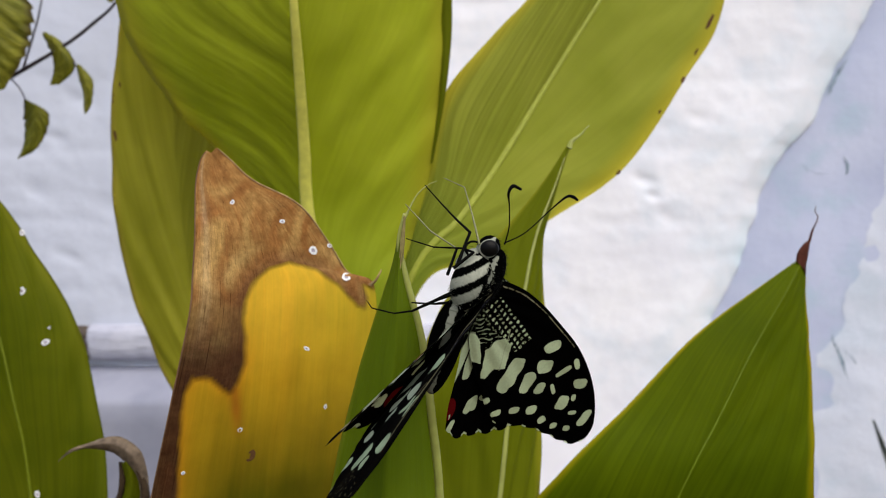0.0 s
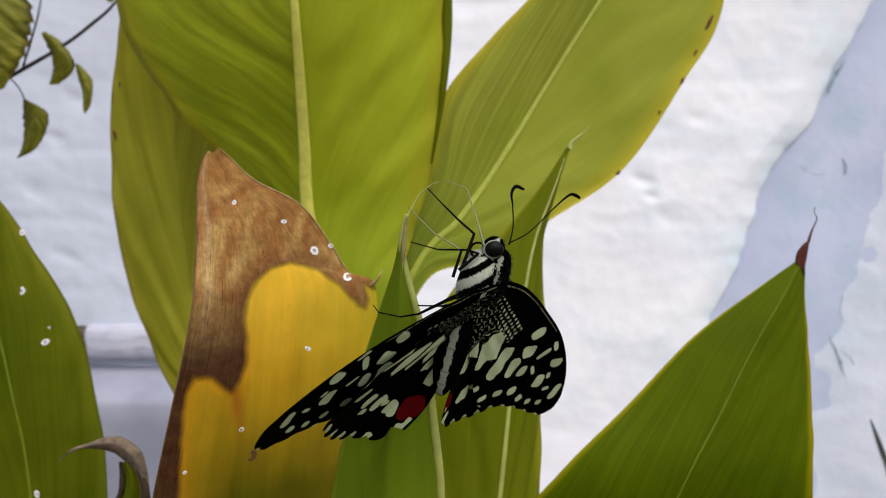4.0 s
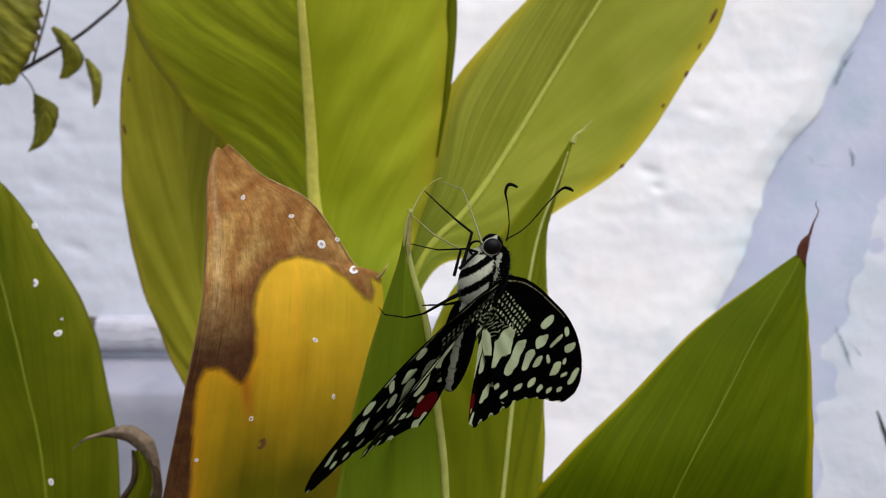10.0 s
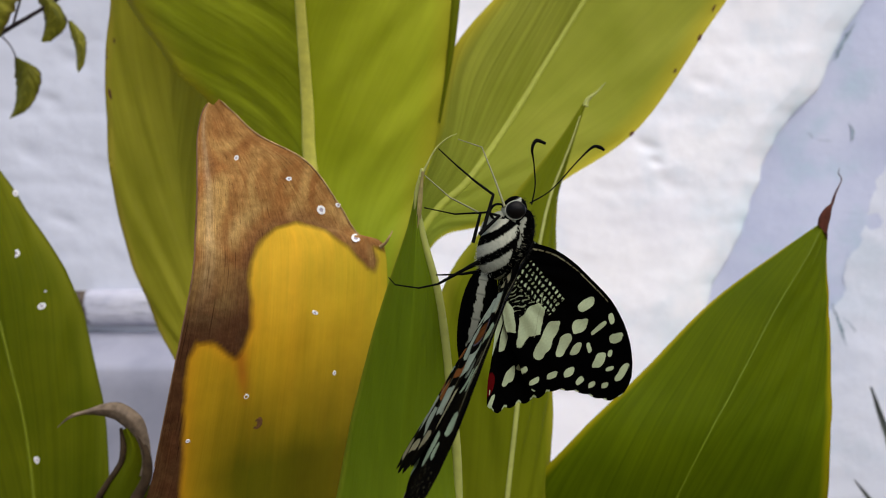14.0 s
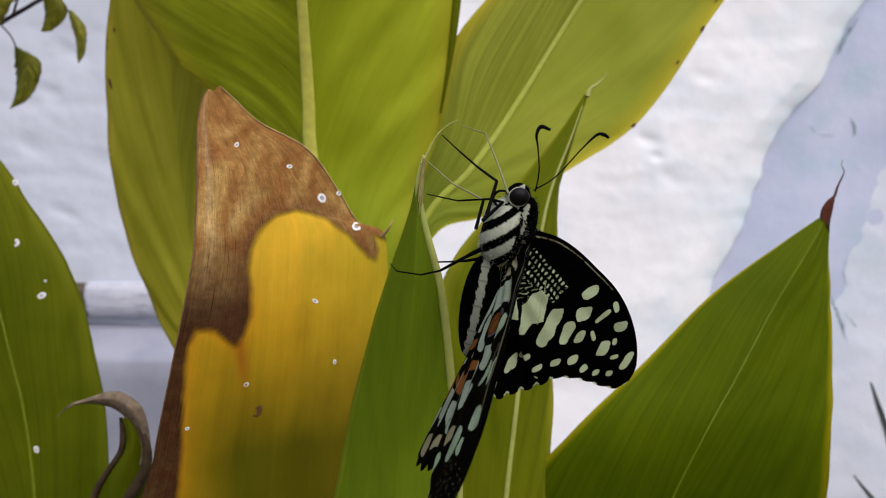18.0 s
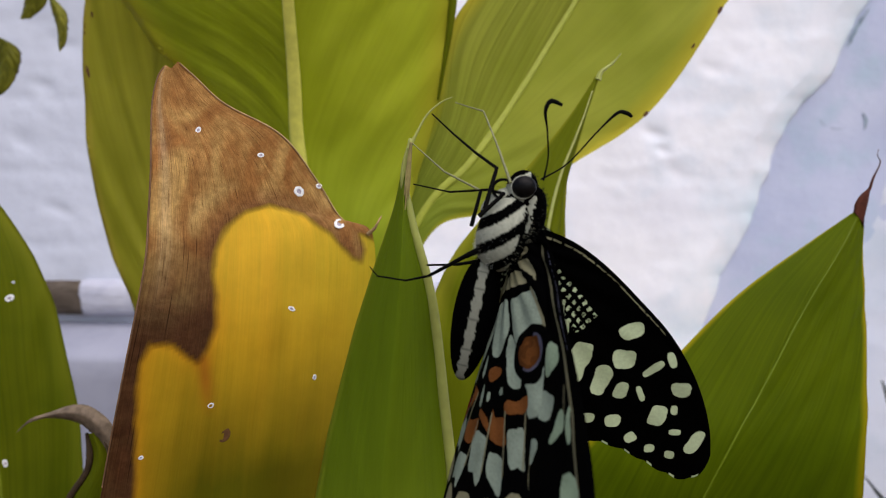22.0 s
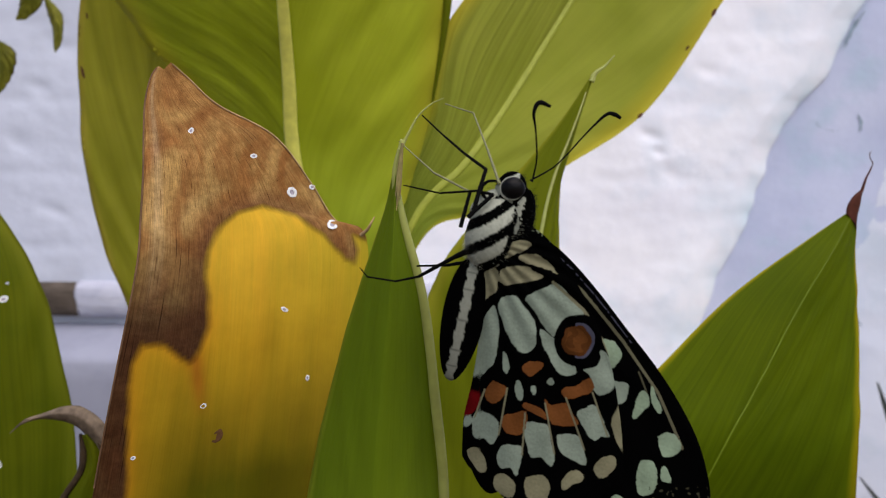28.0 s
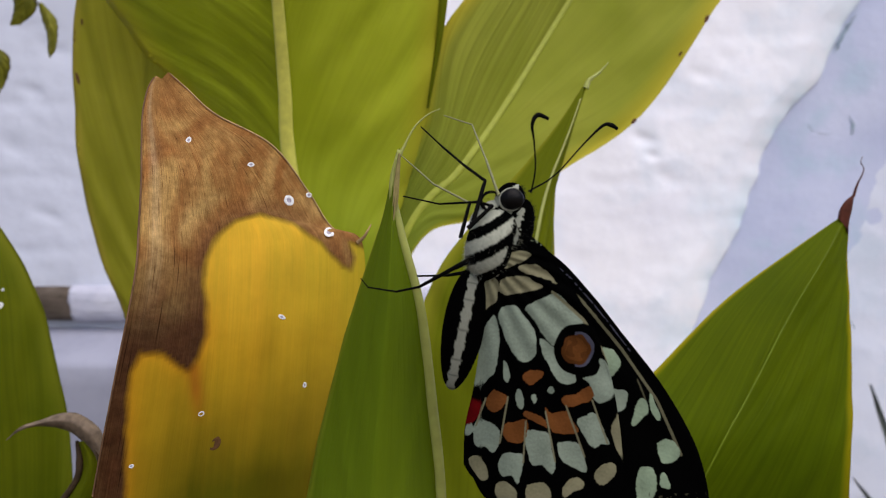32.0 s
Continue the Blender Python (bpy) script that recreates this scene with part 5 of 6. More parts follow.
def fore_upper(a, b, rim):
    c = np.empty(a.shape + (3,))
    c[:] = INK
    along = a * 0.62 + b * 0.785
    across = a * 0.785 - b * 0.62
    fray = field(a, b, 5.0, 8)
    # dashes in rows down the cell, longest near the leading edge
    cell = (along > 2.6) & (along < 14.2 - 0.3 * np.abs(across + 2.6)) & (across < -0.9) & (across > -4.9)
    drift = field(a, b, 0.9, 23)
    dashes = np.sin(along * 5.9 + 1.1 * across + 0.6 * drift + 0.5 * fray) > 0.62 - 0.05 * along
    rows = np.sin(across * 6.2 + 0.25 * along + 0.8 * drift + 0.5 * fray) > -0.2
    lay(c, cell & dashes & rows & (fray > -0.7), tuple(0.55 * v for v in CREAM))
    lay(c, cell & dashes & rows & (fray > -0.2), tuple(0.95 * v for v in CREAM))
    # fine broken wavy lines over the inner base
    inner = (across <= -4.6) & (b < 11.0 - 0.4 * a) & (along > 1.0)
    waves = np.sin(b * 7.6 + 1.3 * np.sin(a * 2.1 + 0.4 * b) + 1.2 * field(a, b, 1.6, 3)) > 0.62
    lay(c, inner & waves & (field(a, b, 4.2, 4) > -0.35), tuple(0.55 * v for v in CREAM))
    grit = (field(a, b, 9.0, 17) > 0.95) & (across < -4.2) & (b < 12.5)
    lay(c, grit, tuple(0.3 * v for v in CREAM))
    lay(c, (rim > 0.75) & (rim < 1.02) & (a > 1) & (along < 21) & (b < 22) & (field(a, b, 8, 2) > -0.5), TAN)
    for s in FORE_SPOTS + FORE_SPOTS_EDGE:
        lay(c, oval(a, b, s) > 0, CREAM)
    ragged = 0.10 * field(a, b, 2.0, 9)
    for poly in (FORE_PATCH, FORE_PATCH_INNER):
        lay(c, inside(a + ragged, b + ragged, poly), CREAM)
    lay(c, (np.abs(a + 0.12 * b - 4.6) < 0.06) & (b > 9) & (b < 17), tuple(0.75 * v for v in CREAM))
    lay(c, (rim < 0.35) & (np.sin(a * 2.1 + 1.0) > 0.72) & (b > 27), CREAM)
    return c


def near_line(a, b, line, width):
    """Points within width of a chain of points."""
    hit = np.zeros(a.shape, bool)
    for (x1, y1), (x2, y2) in zip(line, line[1:]):
        t = np.clip(((a - x1) * (x2 - x1) + (b - y1) * (y2 - y1)) / ((x2 - x1)**2 + (y2 - y1)**2), 0, 1)
        hit |= np.hypot(a - x1 - t * (x2 - x1), b - y1 - t * (y2 - y1)) < width
    return hit


def fill(c, a, b, cells, value, fringe=0.06):
    """Lay a colour into round-cornered cells with slightly frayed edges and a little dark dust."""
    p, q = a + fringe * field(a, b, 3.1, 9) + 0.03 * field(a, b, 14, 3), b + fringe * field(a, b, 3.3, 10) + 0.03 * field(a, b, 15, 4)
    dust = 0.93 + 0.10 * field(a, b, 1.3, 21) + 0.05 * field(a, b, 11, 22)
    for cell in cells:
        n = len(cell)
        outline = spline(cell[-1:] + cell + cell[:2], 4 * (n + 2) + 1)[4:4 * (n + 1)]
        low, high = outline.min(0), outline.max(0)
        near = (p > low[0]) & (p < high[0]) & (q > low[1]) & (q < high[1])
        hit = near.copy()
        hit[near] = inside(p[near], q[near], outline.tolist())
        c[hit] = np.clip(dust[hit], 0.6, 1.15)[:, None] * np.array(value)


def fore_under(a, b, rim):
    c = np.empty(a.shape + (3,))
    c[:] = INK
    lay(c, near_line(a, b, FORE_VEINS[0], 0.17), tuple(0.5 * v for v in TAN))
    lay(c, near_line(a, b, FORE_VEINS[1], 0.1), tuple(0.3 * v for v in TAN))
    along = a * 0.62 + b * 0.785
    lay(c, (rim > 0.75) & (rim < 0.95) & (a > 3) & (along < 17) & (field(a, b, 8, 2) > -0.4), tuple(0.6 * v for v in BLUE))
    for s in FORE_SPOTS:
        if s[0] < 12 and s[1] > 15:
            lay(c, oval(a, b, s) > 0, PALE)
    fill(c, a, b, FORE_UNDER_CELLS, tuple(v * k for v, k in zip(PALE, (1.08, 1.18, 1.02))))
    lay(c, (field(a, b, 6.0, 21) > 0.75) & (b > 28.5) & (a > 16), tuple(0.16 * v for v in TAN))
    lay(c, (rim < 0.35) & (np.sin(a * 2.1 + 1.0) > 0.8) & (b > 27), TAN)
    return c


def hind_under(a, b, rim):
    c = np.empty(a.shape + (3,))
    c[:] = INK
    fill(c, a, b, HIND_UPPER_CELLS + HIND_ROW_CELLS, PALE)
    fill(c, a, b, HIND_BASE_CELLS + HIND_EDGE_CELLS, TAN)
    fill(c, a, b, HIND_SMALL_CELLS, PALE)
    fill(c, a, b, HIND_ORANGE_CELLS, ORANGE)
    fill(c, a, b, HIND_RED_CELLS, RED)
    for k, line in enumerate(HIND_VEINS):
        lay(c, near_line(a, b, line, 0.17 if k == 6 else 0.10), tuple(0.75 * v for v in TAN))
    ox, oy = OCELLUS
    ring = np.hypot((a - ox) / 0.94, (b - oy) / 1.06) + 0.05 * field(a, b, 2.0, 6)
    heart = np.hypot((a - ox + 0.22) / 0.97, (b - oy - 0.05) / 1.03) + 0.10 * field(a, b, 3.0, 7)
    lay(c, ring < 2.85, INK)
    lay(c, (ring < 1.95) & (a > ox - 0.4), tuple(0.7 * v for v in BLUE))
    lay(c, heart < 1.72, tuple(0.46 * v for v in ORANGE))
    lay(c, (heart < 1.3) & (field(a, b, 3.5, 12) > -0.2), tuple(0.66 * v for v in ORANGE))
    return c


def hind_upper(a, b, rim, red=(-5.3, 22.6, 1.75, 2.7), notch=1.0):
    c = np.empty(a.shape + (3,))
    c[:] = INK
    dust = (field(a, b, 7.0, 14) > 0.55) & (b < 9.5)
    lay(c, dust, tuple(0.3 * v for v in CREAM))
    r, th = np.hypot(a, b), np.degrees(np.arctan2(a, b))
    rag = field(a, b, 2.0, 9)
    # a broad pale band, cut by the veins; then a row of spots and the pale notches of the edge
    for k, (near, far, half) in enumerate(((8.5, 19.0, 3.3), (8.0, 18.6, 3.6), (8.5, 16.0, 3.4), (9.5, 15.0, 3.2), (10.0, 17.0, 3.4), (12.0, 19.5, 3.2), (15.0, 20.0, 2.2))):
        mid = -21.5 + 8.2 * k
        lay(c, (np.abs(th - mid) < half * np.clip((far + 3 - r) / 6, 0.3, 1)) & (r > near + 0.3 * rag) & (r < far + 0.4 * rag), CREAM)
        if k > 1:
            lay(c, oval(a, b, (24.2 * math.sin(radians(mid)), 24.2 * math.cos(radians(mid)), 3.0, 1.7, 90 - mid), 0.2) > 0, CREAM)
    for s in FORE_SPOTS_EDGE:
        lay(c, oval(a, b, s) > 0, CREAM)
    lay(c, oval(a, b, (-5.6, 22.6, 7.0, 4.6, 100), 0.05) > 0, INK)
    lay(c, np.hypot((a - red[0]) / red[2], (b - red[1]) / red[3]) + 0.05 * field(a, b, 2.0, 3) < 1, RED)
    lay(c, oval(a, b, (-6.5, 26.9, 2.6, 1.3, 120), 0.2) > 0, CREAM)
    lay(c, oval(a, b, (-3.0, 24.3, 3.0, 1.5, 112), 0.2) > 0, CREAM)
    lay(c, (rim < notch + 0.3 * notch * rag) & (np.sin(a * 2.1 + 2.4) > 0.35) & (b > 24), CREAM)
    return c


FORE_TOP = [(-3.6, 9.0), (-2.9, 6.0), (-1.6, 2.0), (0.0, -0.3), (4.2, 1.4), (8.3, 4.7), (12.4, 9.1), (16.4, 13.8), (19.3, 18.6), (21.3, 23.4), (22.5, 28.0), (22.9, 31.4)]
# the closed wing hangs with a straighter leading edge
FORE_TOP_HUNG = [(-3.6, 9.0), (-2.9, 6.0), (-1.6, 2.0), (0.0, -0.3), (4.0, 2.0), (7.7, 5.5), (11.6, 9.9), (15.7, 14.5), (19.0, 18.9), (21.6, 23.3), (23.2, 27.8), (23.8, 31.4)]
FORE_FOOT = [(-3.6, 9.8), (-2.8, 13.5), (-0.6, 19.5), (1.4, 25.0), (2.6, 27.6), (5.0, 29.0), (9.3, 30.3), (11.9, 31.5), (14.3, 33.0), (16.8, 34.6), (18.9, 35.6), (20.6, 35.6), (21.8, 34.6), (22.6, 33.0), (22.9, 31.6)]
FORE_FOOT_HUNG = FORE_FOOT[:-3] + [(22.4, 34.7), (23.4, 33.1), (23.8, 31.6)]
HIND_TOP = [(-7.4, 26.0), (-7.2, 22.0), (-6.3, 17.5), (-5.6, 12.4), (-5.3, 6.0), (-4.8, 2.7), (-3.0, 1.3), (-1.0, 0.5), (0.8, 0.4), (3.5, 3.0), (6.5, 8.2), (8.8, 14.0), (10.2, 21.0), (10.8, 27.4)]
HIND_FOOT = [(-7.4, 26.6), (-6.3, 28.8), (-4.5, 30.3), (-2.0, 31.0), (1.0, 31.7), (4.0, 31.7), (7.0, 31.0), (9.4, 29.8), (10.8, 28.0)]


def wing(name, parent, top, foot, upper, under, side, scallop, label, fold=0.0):
    """A wing of two scaled faces. side 1: its upper face looks to -y; side -1: to +y. fold: how its inner edge curves up."""
    na, nb = 300, 380
    av = np.linspace(top[0][0], top[-1][0], na)
    ta = spline([(x, y, 0) for x, y in top], 400)
    fa = spline([(x, y, 0) for x, y in foot], 400)
    t0 = np.interp(av, np.maximum.accumulate(ta[:, 0]), ta[:, 1])
    f0 = np.interp(av, np.maximum.accumulate(fa[:, 0]), fa[:, 1])
    f0 = np.maximum(f0 + scallop * (np.abs(np.sin(av * 1.05 + 0.4)) - 0.5), t0 + 0.02)
    s = np.linspace(0, 1, nb)
    a = np.repeat(av[:, None], nb, 1)
    b = t0[:, None] + (f0 - t0)[:, None] * s[None, :]
    rim = np.minimum(np.minimum(f0[:, None] - b, b - t0[:, None]), np.minimum(a - av[0], av[-1] - a))
    bow = 0.9 * np.sin(np.clip(a / 22, -0.3, 1) * 2.6) * side + 0.10 * np.sin(np.arctan2(b, a + 6) * 34) * np.clip(rim, 0, 1)
    bow = bow - side * fold * np.maximum(0, 1 - a)**2
    faces, verts, colours = [], [], []
    for k, fn in enumerate((upper, under)):
        lift = (-side if k == 0 else side) * 0.05 * np.clip(rim / 0.6, 0, 1)
        verts.append(np.stack([a, bow + lift, -b], -1).reshape(-1, 3) / 1000)
        colours.append(fn(a, b, rim).reshape(-1, 3))
        ids = np.arange(na * nb).reshape(na, nb) + k * na * nb
        q = np.stack([ids[:-1, :-1], ids[1:, :-1], ids[1:, 1:], ids[:-1, 1:]], -1).reshape(-1, 4)
        faces.append(q if (k == 0) == (side < 0) else q[:, ::-1])
    me = bpy.data.meshes.new(name)
    me.from_pydata(np.vstack(verts).tolist(), [], np.vstack(faces).tolist())
    at = me.color_attributes.new("pattern", "FLOAT_COLOR", "POINT")
    at.data.foreach_set("color", np.hstack([np.vstack(colours), np.ones((2 * na * nb, 1))]).astype(np.float32).ravel())
    me.polygons.foreach_set("use_smooth", [True] * len(me.polygons))
    me.materials.append(SCALES)
    ob = new(name, me)
    ob.parent = parent
    ob["label"] = label
    return ob


butterfly = tagged(new("butterfly"), "black and cream lime butterfly clinging to a rolled leaf tip", "butterfly")
fore_right = wing("forewing", butterfly, FORE_TOP, FORE_FOOT, fore_upper, fore_under, 1, 0.35, "black forewing with cream spots")
hind_right = wing("hindwing", butterfly, HIND_TOP, HIND_FOOT, lambda a, b, rim: hind_upper(a, b, rim, (-6.9, 22.9, 1.25, 2.2), 0.5), hind_under, 1, 0.9, "scalloped hindwing with a red eyespot", 0.032)
fore_left = wing("forewing", butterfly, FORE_TOP_HUNG, FORE_FOOT_HUNG, fore_upper, fore_under, -1, 0.35, "black forewing with cream spots")
hind_left = wing("hindwing", butterfly, HIND_TOP, HIND_FOOT, hind_upper, hind_under, -1, 0.9, "scalloped hindwing, pale and orange beneath", 0.048)

LEG_DARK = plain("leg_black", (0.003, 0.003, 0.0026), 0.75, 0.05, 0.3, 3000)
LEG_PALE = plain("leg_pale", (0.20, 0.20, 0.09), 0.6, 0.3, 0.2, 3000)
FACE_PALE = plain("face_pale", (0.34, 0.34, 0.27), 0.8, 0.1, 0.2, 3000)
EYE_BLACK = plain("eye_black", (0.004, 0.0035, 0.0035), 0.3, 0.1, 0.2, 4000)


def blob(name, centre, radii, axis, paint, label="", taper=0.0, segments=96, rings=96):
    """A rounded body segment, its long way along axis, painted by paint(x, z) in millimetres."""
    bm = bmesh.new()
    bmesh.ops.create_uvsphere(bm, u_segments=segments, v_segments=rings, radius=1.0)
    turn_to = Vector(axis).to_track_quat("Z", "Y").to_matrix().to_4x4()
    layer = bm.verts.layers.float_color.new("pattern")
    for v in bm.verts:
        u = v.co.copy()
        k = 1 - taper * u.z
        p = Vector((u.x * radii[0] * k, u.y * radii[1] * k, u.z * radii[2]))
        v.co = (turn_to @ p + Vector(centre)) / 1000
        x, z = v.co.x * 1000, v.co.z * 1000
        side = ((x - centre[0]) * -axis[2] + (z - centre[2]) * axis[0]) / radii[0]
        v[layer] = (*paint(side, u.y, u.z, x, z), 1)
    return part(name, bm, HAIRY, butterfly, label)


def striped(u, v, w, x, z):
    """Breast: oblique black bands; a black back with a pale collar."""
    n = noise.noise((x * 2.2, z * 2.2, 3)) * 0.5 + noise.noise((x * 6, z * 6, 1)) * 0.35
    if u + 0.12 * n > 0.36:
        return tuple(0.5 * q for q in BODY_PALE) if 0.50 < u + 0.1 * n < 0.62 and z > 0 else INK
    s = math.sin((z * 0.95 - x * 0.55) * 2.41 + 3.44 + 0.25 * math.sin(x * 1.1))
    k = 0.85 + 0.25 * n
    return INK if s + 0.4 * n > 0.12 else tuple(k * q for q in BODY_PALE)


def belly(u, v, w, x, z):
    notch = 0.10 * abs(math.sin(w * 13)) + 0.05 * noise.noise((x * 3, z * 3, 4))
    if u > 0.20 - notch or u < -0.40 + notch:
        return INK
    k = 0.28 if abs(math.sin(w * 13)) < 0.16 else 0.52
    return tuple(k * q for q in BODY_PALE)


def face(u, v, w, x, z):
    n = noise.noise((x * 5, z * 5, 2))
    s = math.sin((z * 0.9 - x * 0.5) * 2.8)
    return INK if s + 0.4 * n > 0.1 or u > 0.25 else tuple((0.85 + 0.2 * n) * q for q in BODY_PALE)


TAIL = (-0.28, 0, -0.96)
blob("thorax", (-4.0, -1.5, -0.2), (3.9, 3.1, 4.5), TAIL, striped, "pale thorax with black stripes", 0.0)
def collar(u, v, w, x, z):
    n = noise.noise((x * 3, z * 3, 7))
    return tuple(0.75 * q for q in BODY_PALE) if -0.35 < u + 0.3 * n < 0.05 and -0.75 < w < 0.55 else INK


blob("collar", (-1.3, -1.5, 1.0), (1.7, 1.9, 4.3), TAIL, collar, "black furry collar with a pale streak")
blob("head", (-2.0, -1.5, 4.9), (1.9, 1.8, 2.2), TAIL, face, "pale head with black stripes")
blob("palp", (-4.7, -1.6, 3.4), (1.2, 1.2, 2.3), (-0.7, 0, -0.5), face)
blob("abdomen", (-7.3, -1.5, -9.9), (2.2, 2.5, 7.5), (-0.2, 0, -0.97), belly, "pale ribbed abdomen edged in black", 0.12)


def eyeball(y):
    bm = bmesh.new()
    bmesh.ops.create_uvsphere(bm, u_segments=28, v_segments=20, radius=1.0)
    for v in bm.verts:
        v.co = (v.co.x * 0.00140 - 0.0019, v.co.y * 0.0009 + y, v.co.z * 0.00124 + 0.0051)
    part("eye", bm, EYE_BLACK, butterfly, "glossy black eye")
    bm = bmesh.new()
    lean = radians(25)
    arc = [(0.00143 * math.cos(t), 0.00126 * math.sin(t)) for t in np.linspace(0.6, 5.2, 15).tolist()]
    ring = [(-0.0019 + a * math.cos(lean) - b * math.sin(lean), y * 0.93 - 0.0002, 0.0051 + a * math.sin(lean) + b * math.cos(lean)) for a, b in arc]
    tube(bm, ring, [0.00004, 0.00013, 0.00013, 0.00016, 0.00004], 6, 48)
    part("eye_rim", bm, FACE_PALE, butterfly)


eyeball(-0.0031)
eyeball(0.0001)


def limb(name, points, radii, mat, label="", thigh=None):
    """A jointed limb; its first joint may have a colour of its own."""
    bm = bmesh.new()
    if thigh:
        tube(bm, points[:2], [0.00026, 0.00020], 7, 8, 1)
        points = points[1:]
    if name == "leg":
        jointed = []
        for a, b in zip(points, points[1:]):
            jointed += [tuple(np.array(a) + (np.array(b) - np.array(a)) * f) for f in (0.0, 0.06, 0.3, 0.7, 0.94)]
        points = jointed + [points[-1]]
    tube(bm, points, [r / 1000 for r in radii], 7, 5 * len(points))
    return part(name, bm, [mat, thigh] if thigh else mat, butterfly, label)


limb("antenna", [(0.00039, 0.00000, 0.00607), (0.00362, 0.00100, 0.00800), (0.00729, 0.00200, 0.01184), (0.00954, 0.00200, 0.01400), (0.01061, 0.00200, 0.01408), (0.01136, 0.00200, 0.01362)], [0.11, 0.09, 0.10, 0.20, 0.29, 0.18], LEG_DARK, "clubbed black antenna")
limb("antenna", [(0.00027, -0.00300, 0.00583), (0.00061, -0.00400, 0.00842), (0.00031, -0.00500, 0.01143), (-0.00004, -0.00600, 0.01314), (0.00056, -0.00600, 0.01423), (0.00178, -0.00600, 0.01382)], [0.11, 0.09, 0.10, 0.20, 0.29, 0.18], LEG_DARK, "clubbed black antenna")
limb("proboscis", [(-0.00338, -0.00280, 0.00390), (-0.00452, -0.00260, 0.00363), (-0.00542, -0.00240, 0.00478), (-0.00479, -0.00240, 0.00581), (-0.00363, -0.00240, 0.00582), (-0.00335, -0.00220, 0.00493), (-0.00397, -0.00200, 0.00435)], [0.2, 0.2, 0.16, 0.12], LEG_DARK, "coiled black proboscis")
limb("leg", [(-0.00342, -0.00300, 0.00555), (-0.00468, 0.00000, 0.00984), (-0.00617, 0.00300, 0.01426), (-0.00768, 0.00500, 0.01499), (-0.00955, 0.00650, 0.01581)], [0.2, 0.13, 0.10, 0.08, 0.06], LEG_PALE, "thin pale foreleg")
limb("leg", [(-0.00634, -0.00350, 0.00260), (-0.00491, -0.00200, 0.00724), (-0.00724, 0.00200, 0.00931), (-0.00974, 0.00500, 0.01173), (-0.01245, 0.00680, 0.01442)], [0.3, 0.2, 0.17, 0.12, 0.08], LEG_DARK, "thin black leg")
limb("leg", [(-0.00774, -0.00200, 0.00064), (-0.00664, -0.00100, 0.00468), (-0.01087, 0.00300, 0.00705), (-0.01314, 0.00500, 0.00914), (-0.01531, 0.00620, 0.01110)], [0.15, 0.12, 0.09, 0.06], LEG_PALE, "thin pale leg with a black thigh", LEG_DARK)
limb("leg", [(-0.00699, -0.00400, 0.00177), (-0.00424, -0.00400, 0.00431), (-0.00585, -0.00200, 0.00479), (-0.01017, 0.00300, 0.00460), (-0.01468, 0.00560, 0.00560)], [0.3, 0.2, 0.17, 0.12, 0.08], LEG_DARK, "thin black leg")
limb("leg", [(-0.00481, -0.00400, -0.00092), (-0.00836, -0.00200, -0.00280), (-0.01266, 0.00150, -0.00544), (-0.01544, 0.00280, -0.00614), (-0.01896, 0.00360, -0.00569), (-0.02004, 0.00520, -0.00471)], [0.42, 0.3, 0.17, 0.13, 0.1, 0.06], LEG_DARK, "black leg braced against the leaf")
limb("leg", [(-0.00599, 0.00000, -0.00338), (-0.00928, 0.00200, -0.00409), (-0.01294, 0.00580, -0.00449)], [0.3, 0.17, 0.1], LEG_DARK, "thin black leg")


def hairs(count, centre, radii, spread, length, seed, facing=0.2):
    """Short fine hairs that stand off a rounded body."""
    bm = bmesh.new()
    rng = random.Random(seed)
    for k in range(count):
        w, th = rng.uniform(-0.95, 0.9), rng.gauss(facing, spread)
        r = math.sqrt(1 - w * w)
        p = Vector(centre) + Vector((-0.28 * w * radii[2] + radii[0] * r * math.cos(th), radii[1] * r * math.sin(th), -0.96 * w * radii[2]))
        d = Vector((math.cos(th) * r, math.sin(th) * r, 0.2 - 0.5 * w)).normalized() * rng.uniform(0.5, 1.0) * length + Vector((0, 0, -0.3 * length))
        s = Vector((0.04, 0, 0.03))
        q = [bm.verts.new(v / 1000) for v in (p - s, p + s, p + d, p + Vector((0, 0.05, 0)))]
        bm.faces.new(q[:3])
        bm.faces.new((q[0], q[3], q[2]))
    return bm


FUR_BLACK = plain("fur_black", (0.006, 0.006, 0.005), 0.9, 0.1, 0.4, 3000)
for bm, mat in ((hairs(420, (-4.0, -1.5, -0.2), (2.9, 3.6, 4.4), 1.2, 1.0, 4), plain("fur_grey", (0.10, 0.10, 0.07), 0.9, 0.1, 0.4, 3000)),
                (hairs(900, (-4.0, -1.5, -0.2), (2.9, 3.6, 4.2), 0.5, 0.6, 14, 3.5), plain("fur_white", (0.42, 0.42, 0.36), 0.9, 0.1, 0.3, 3000)),
                (hairs(420, (-1.3, -1.5, 1.0), (1.6, 1.8, 4.3), 0.6, 0.9, 5), FUR_BLACK),
                (hairs(240, (-2.5, -1.5, 4.9), (2.0, 1.8, 2.3), 0.8, 0.8, 6), FUR_BLACK)):
    part("fur", bm, mat, butterfly)["kind"] = "stuff"


def turn(x, y, z):
    """A turn about one axis, as its three components in degrees."""
    v = Vector((radians(x), radians(y), radians(z)))
    return Matrix.Rotation(v.length, 4, v.normalized()) if v.length > 1e-6 else Matrix()


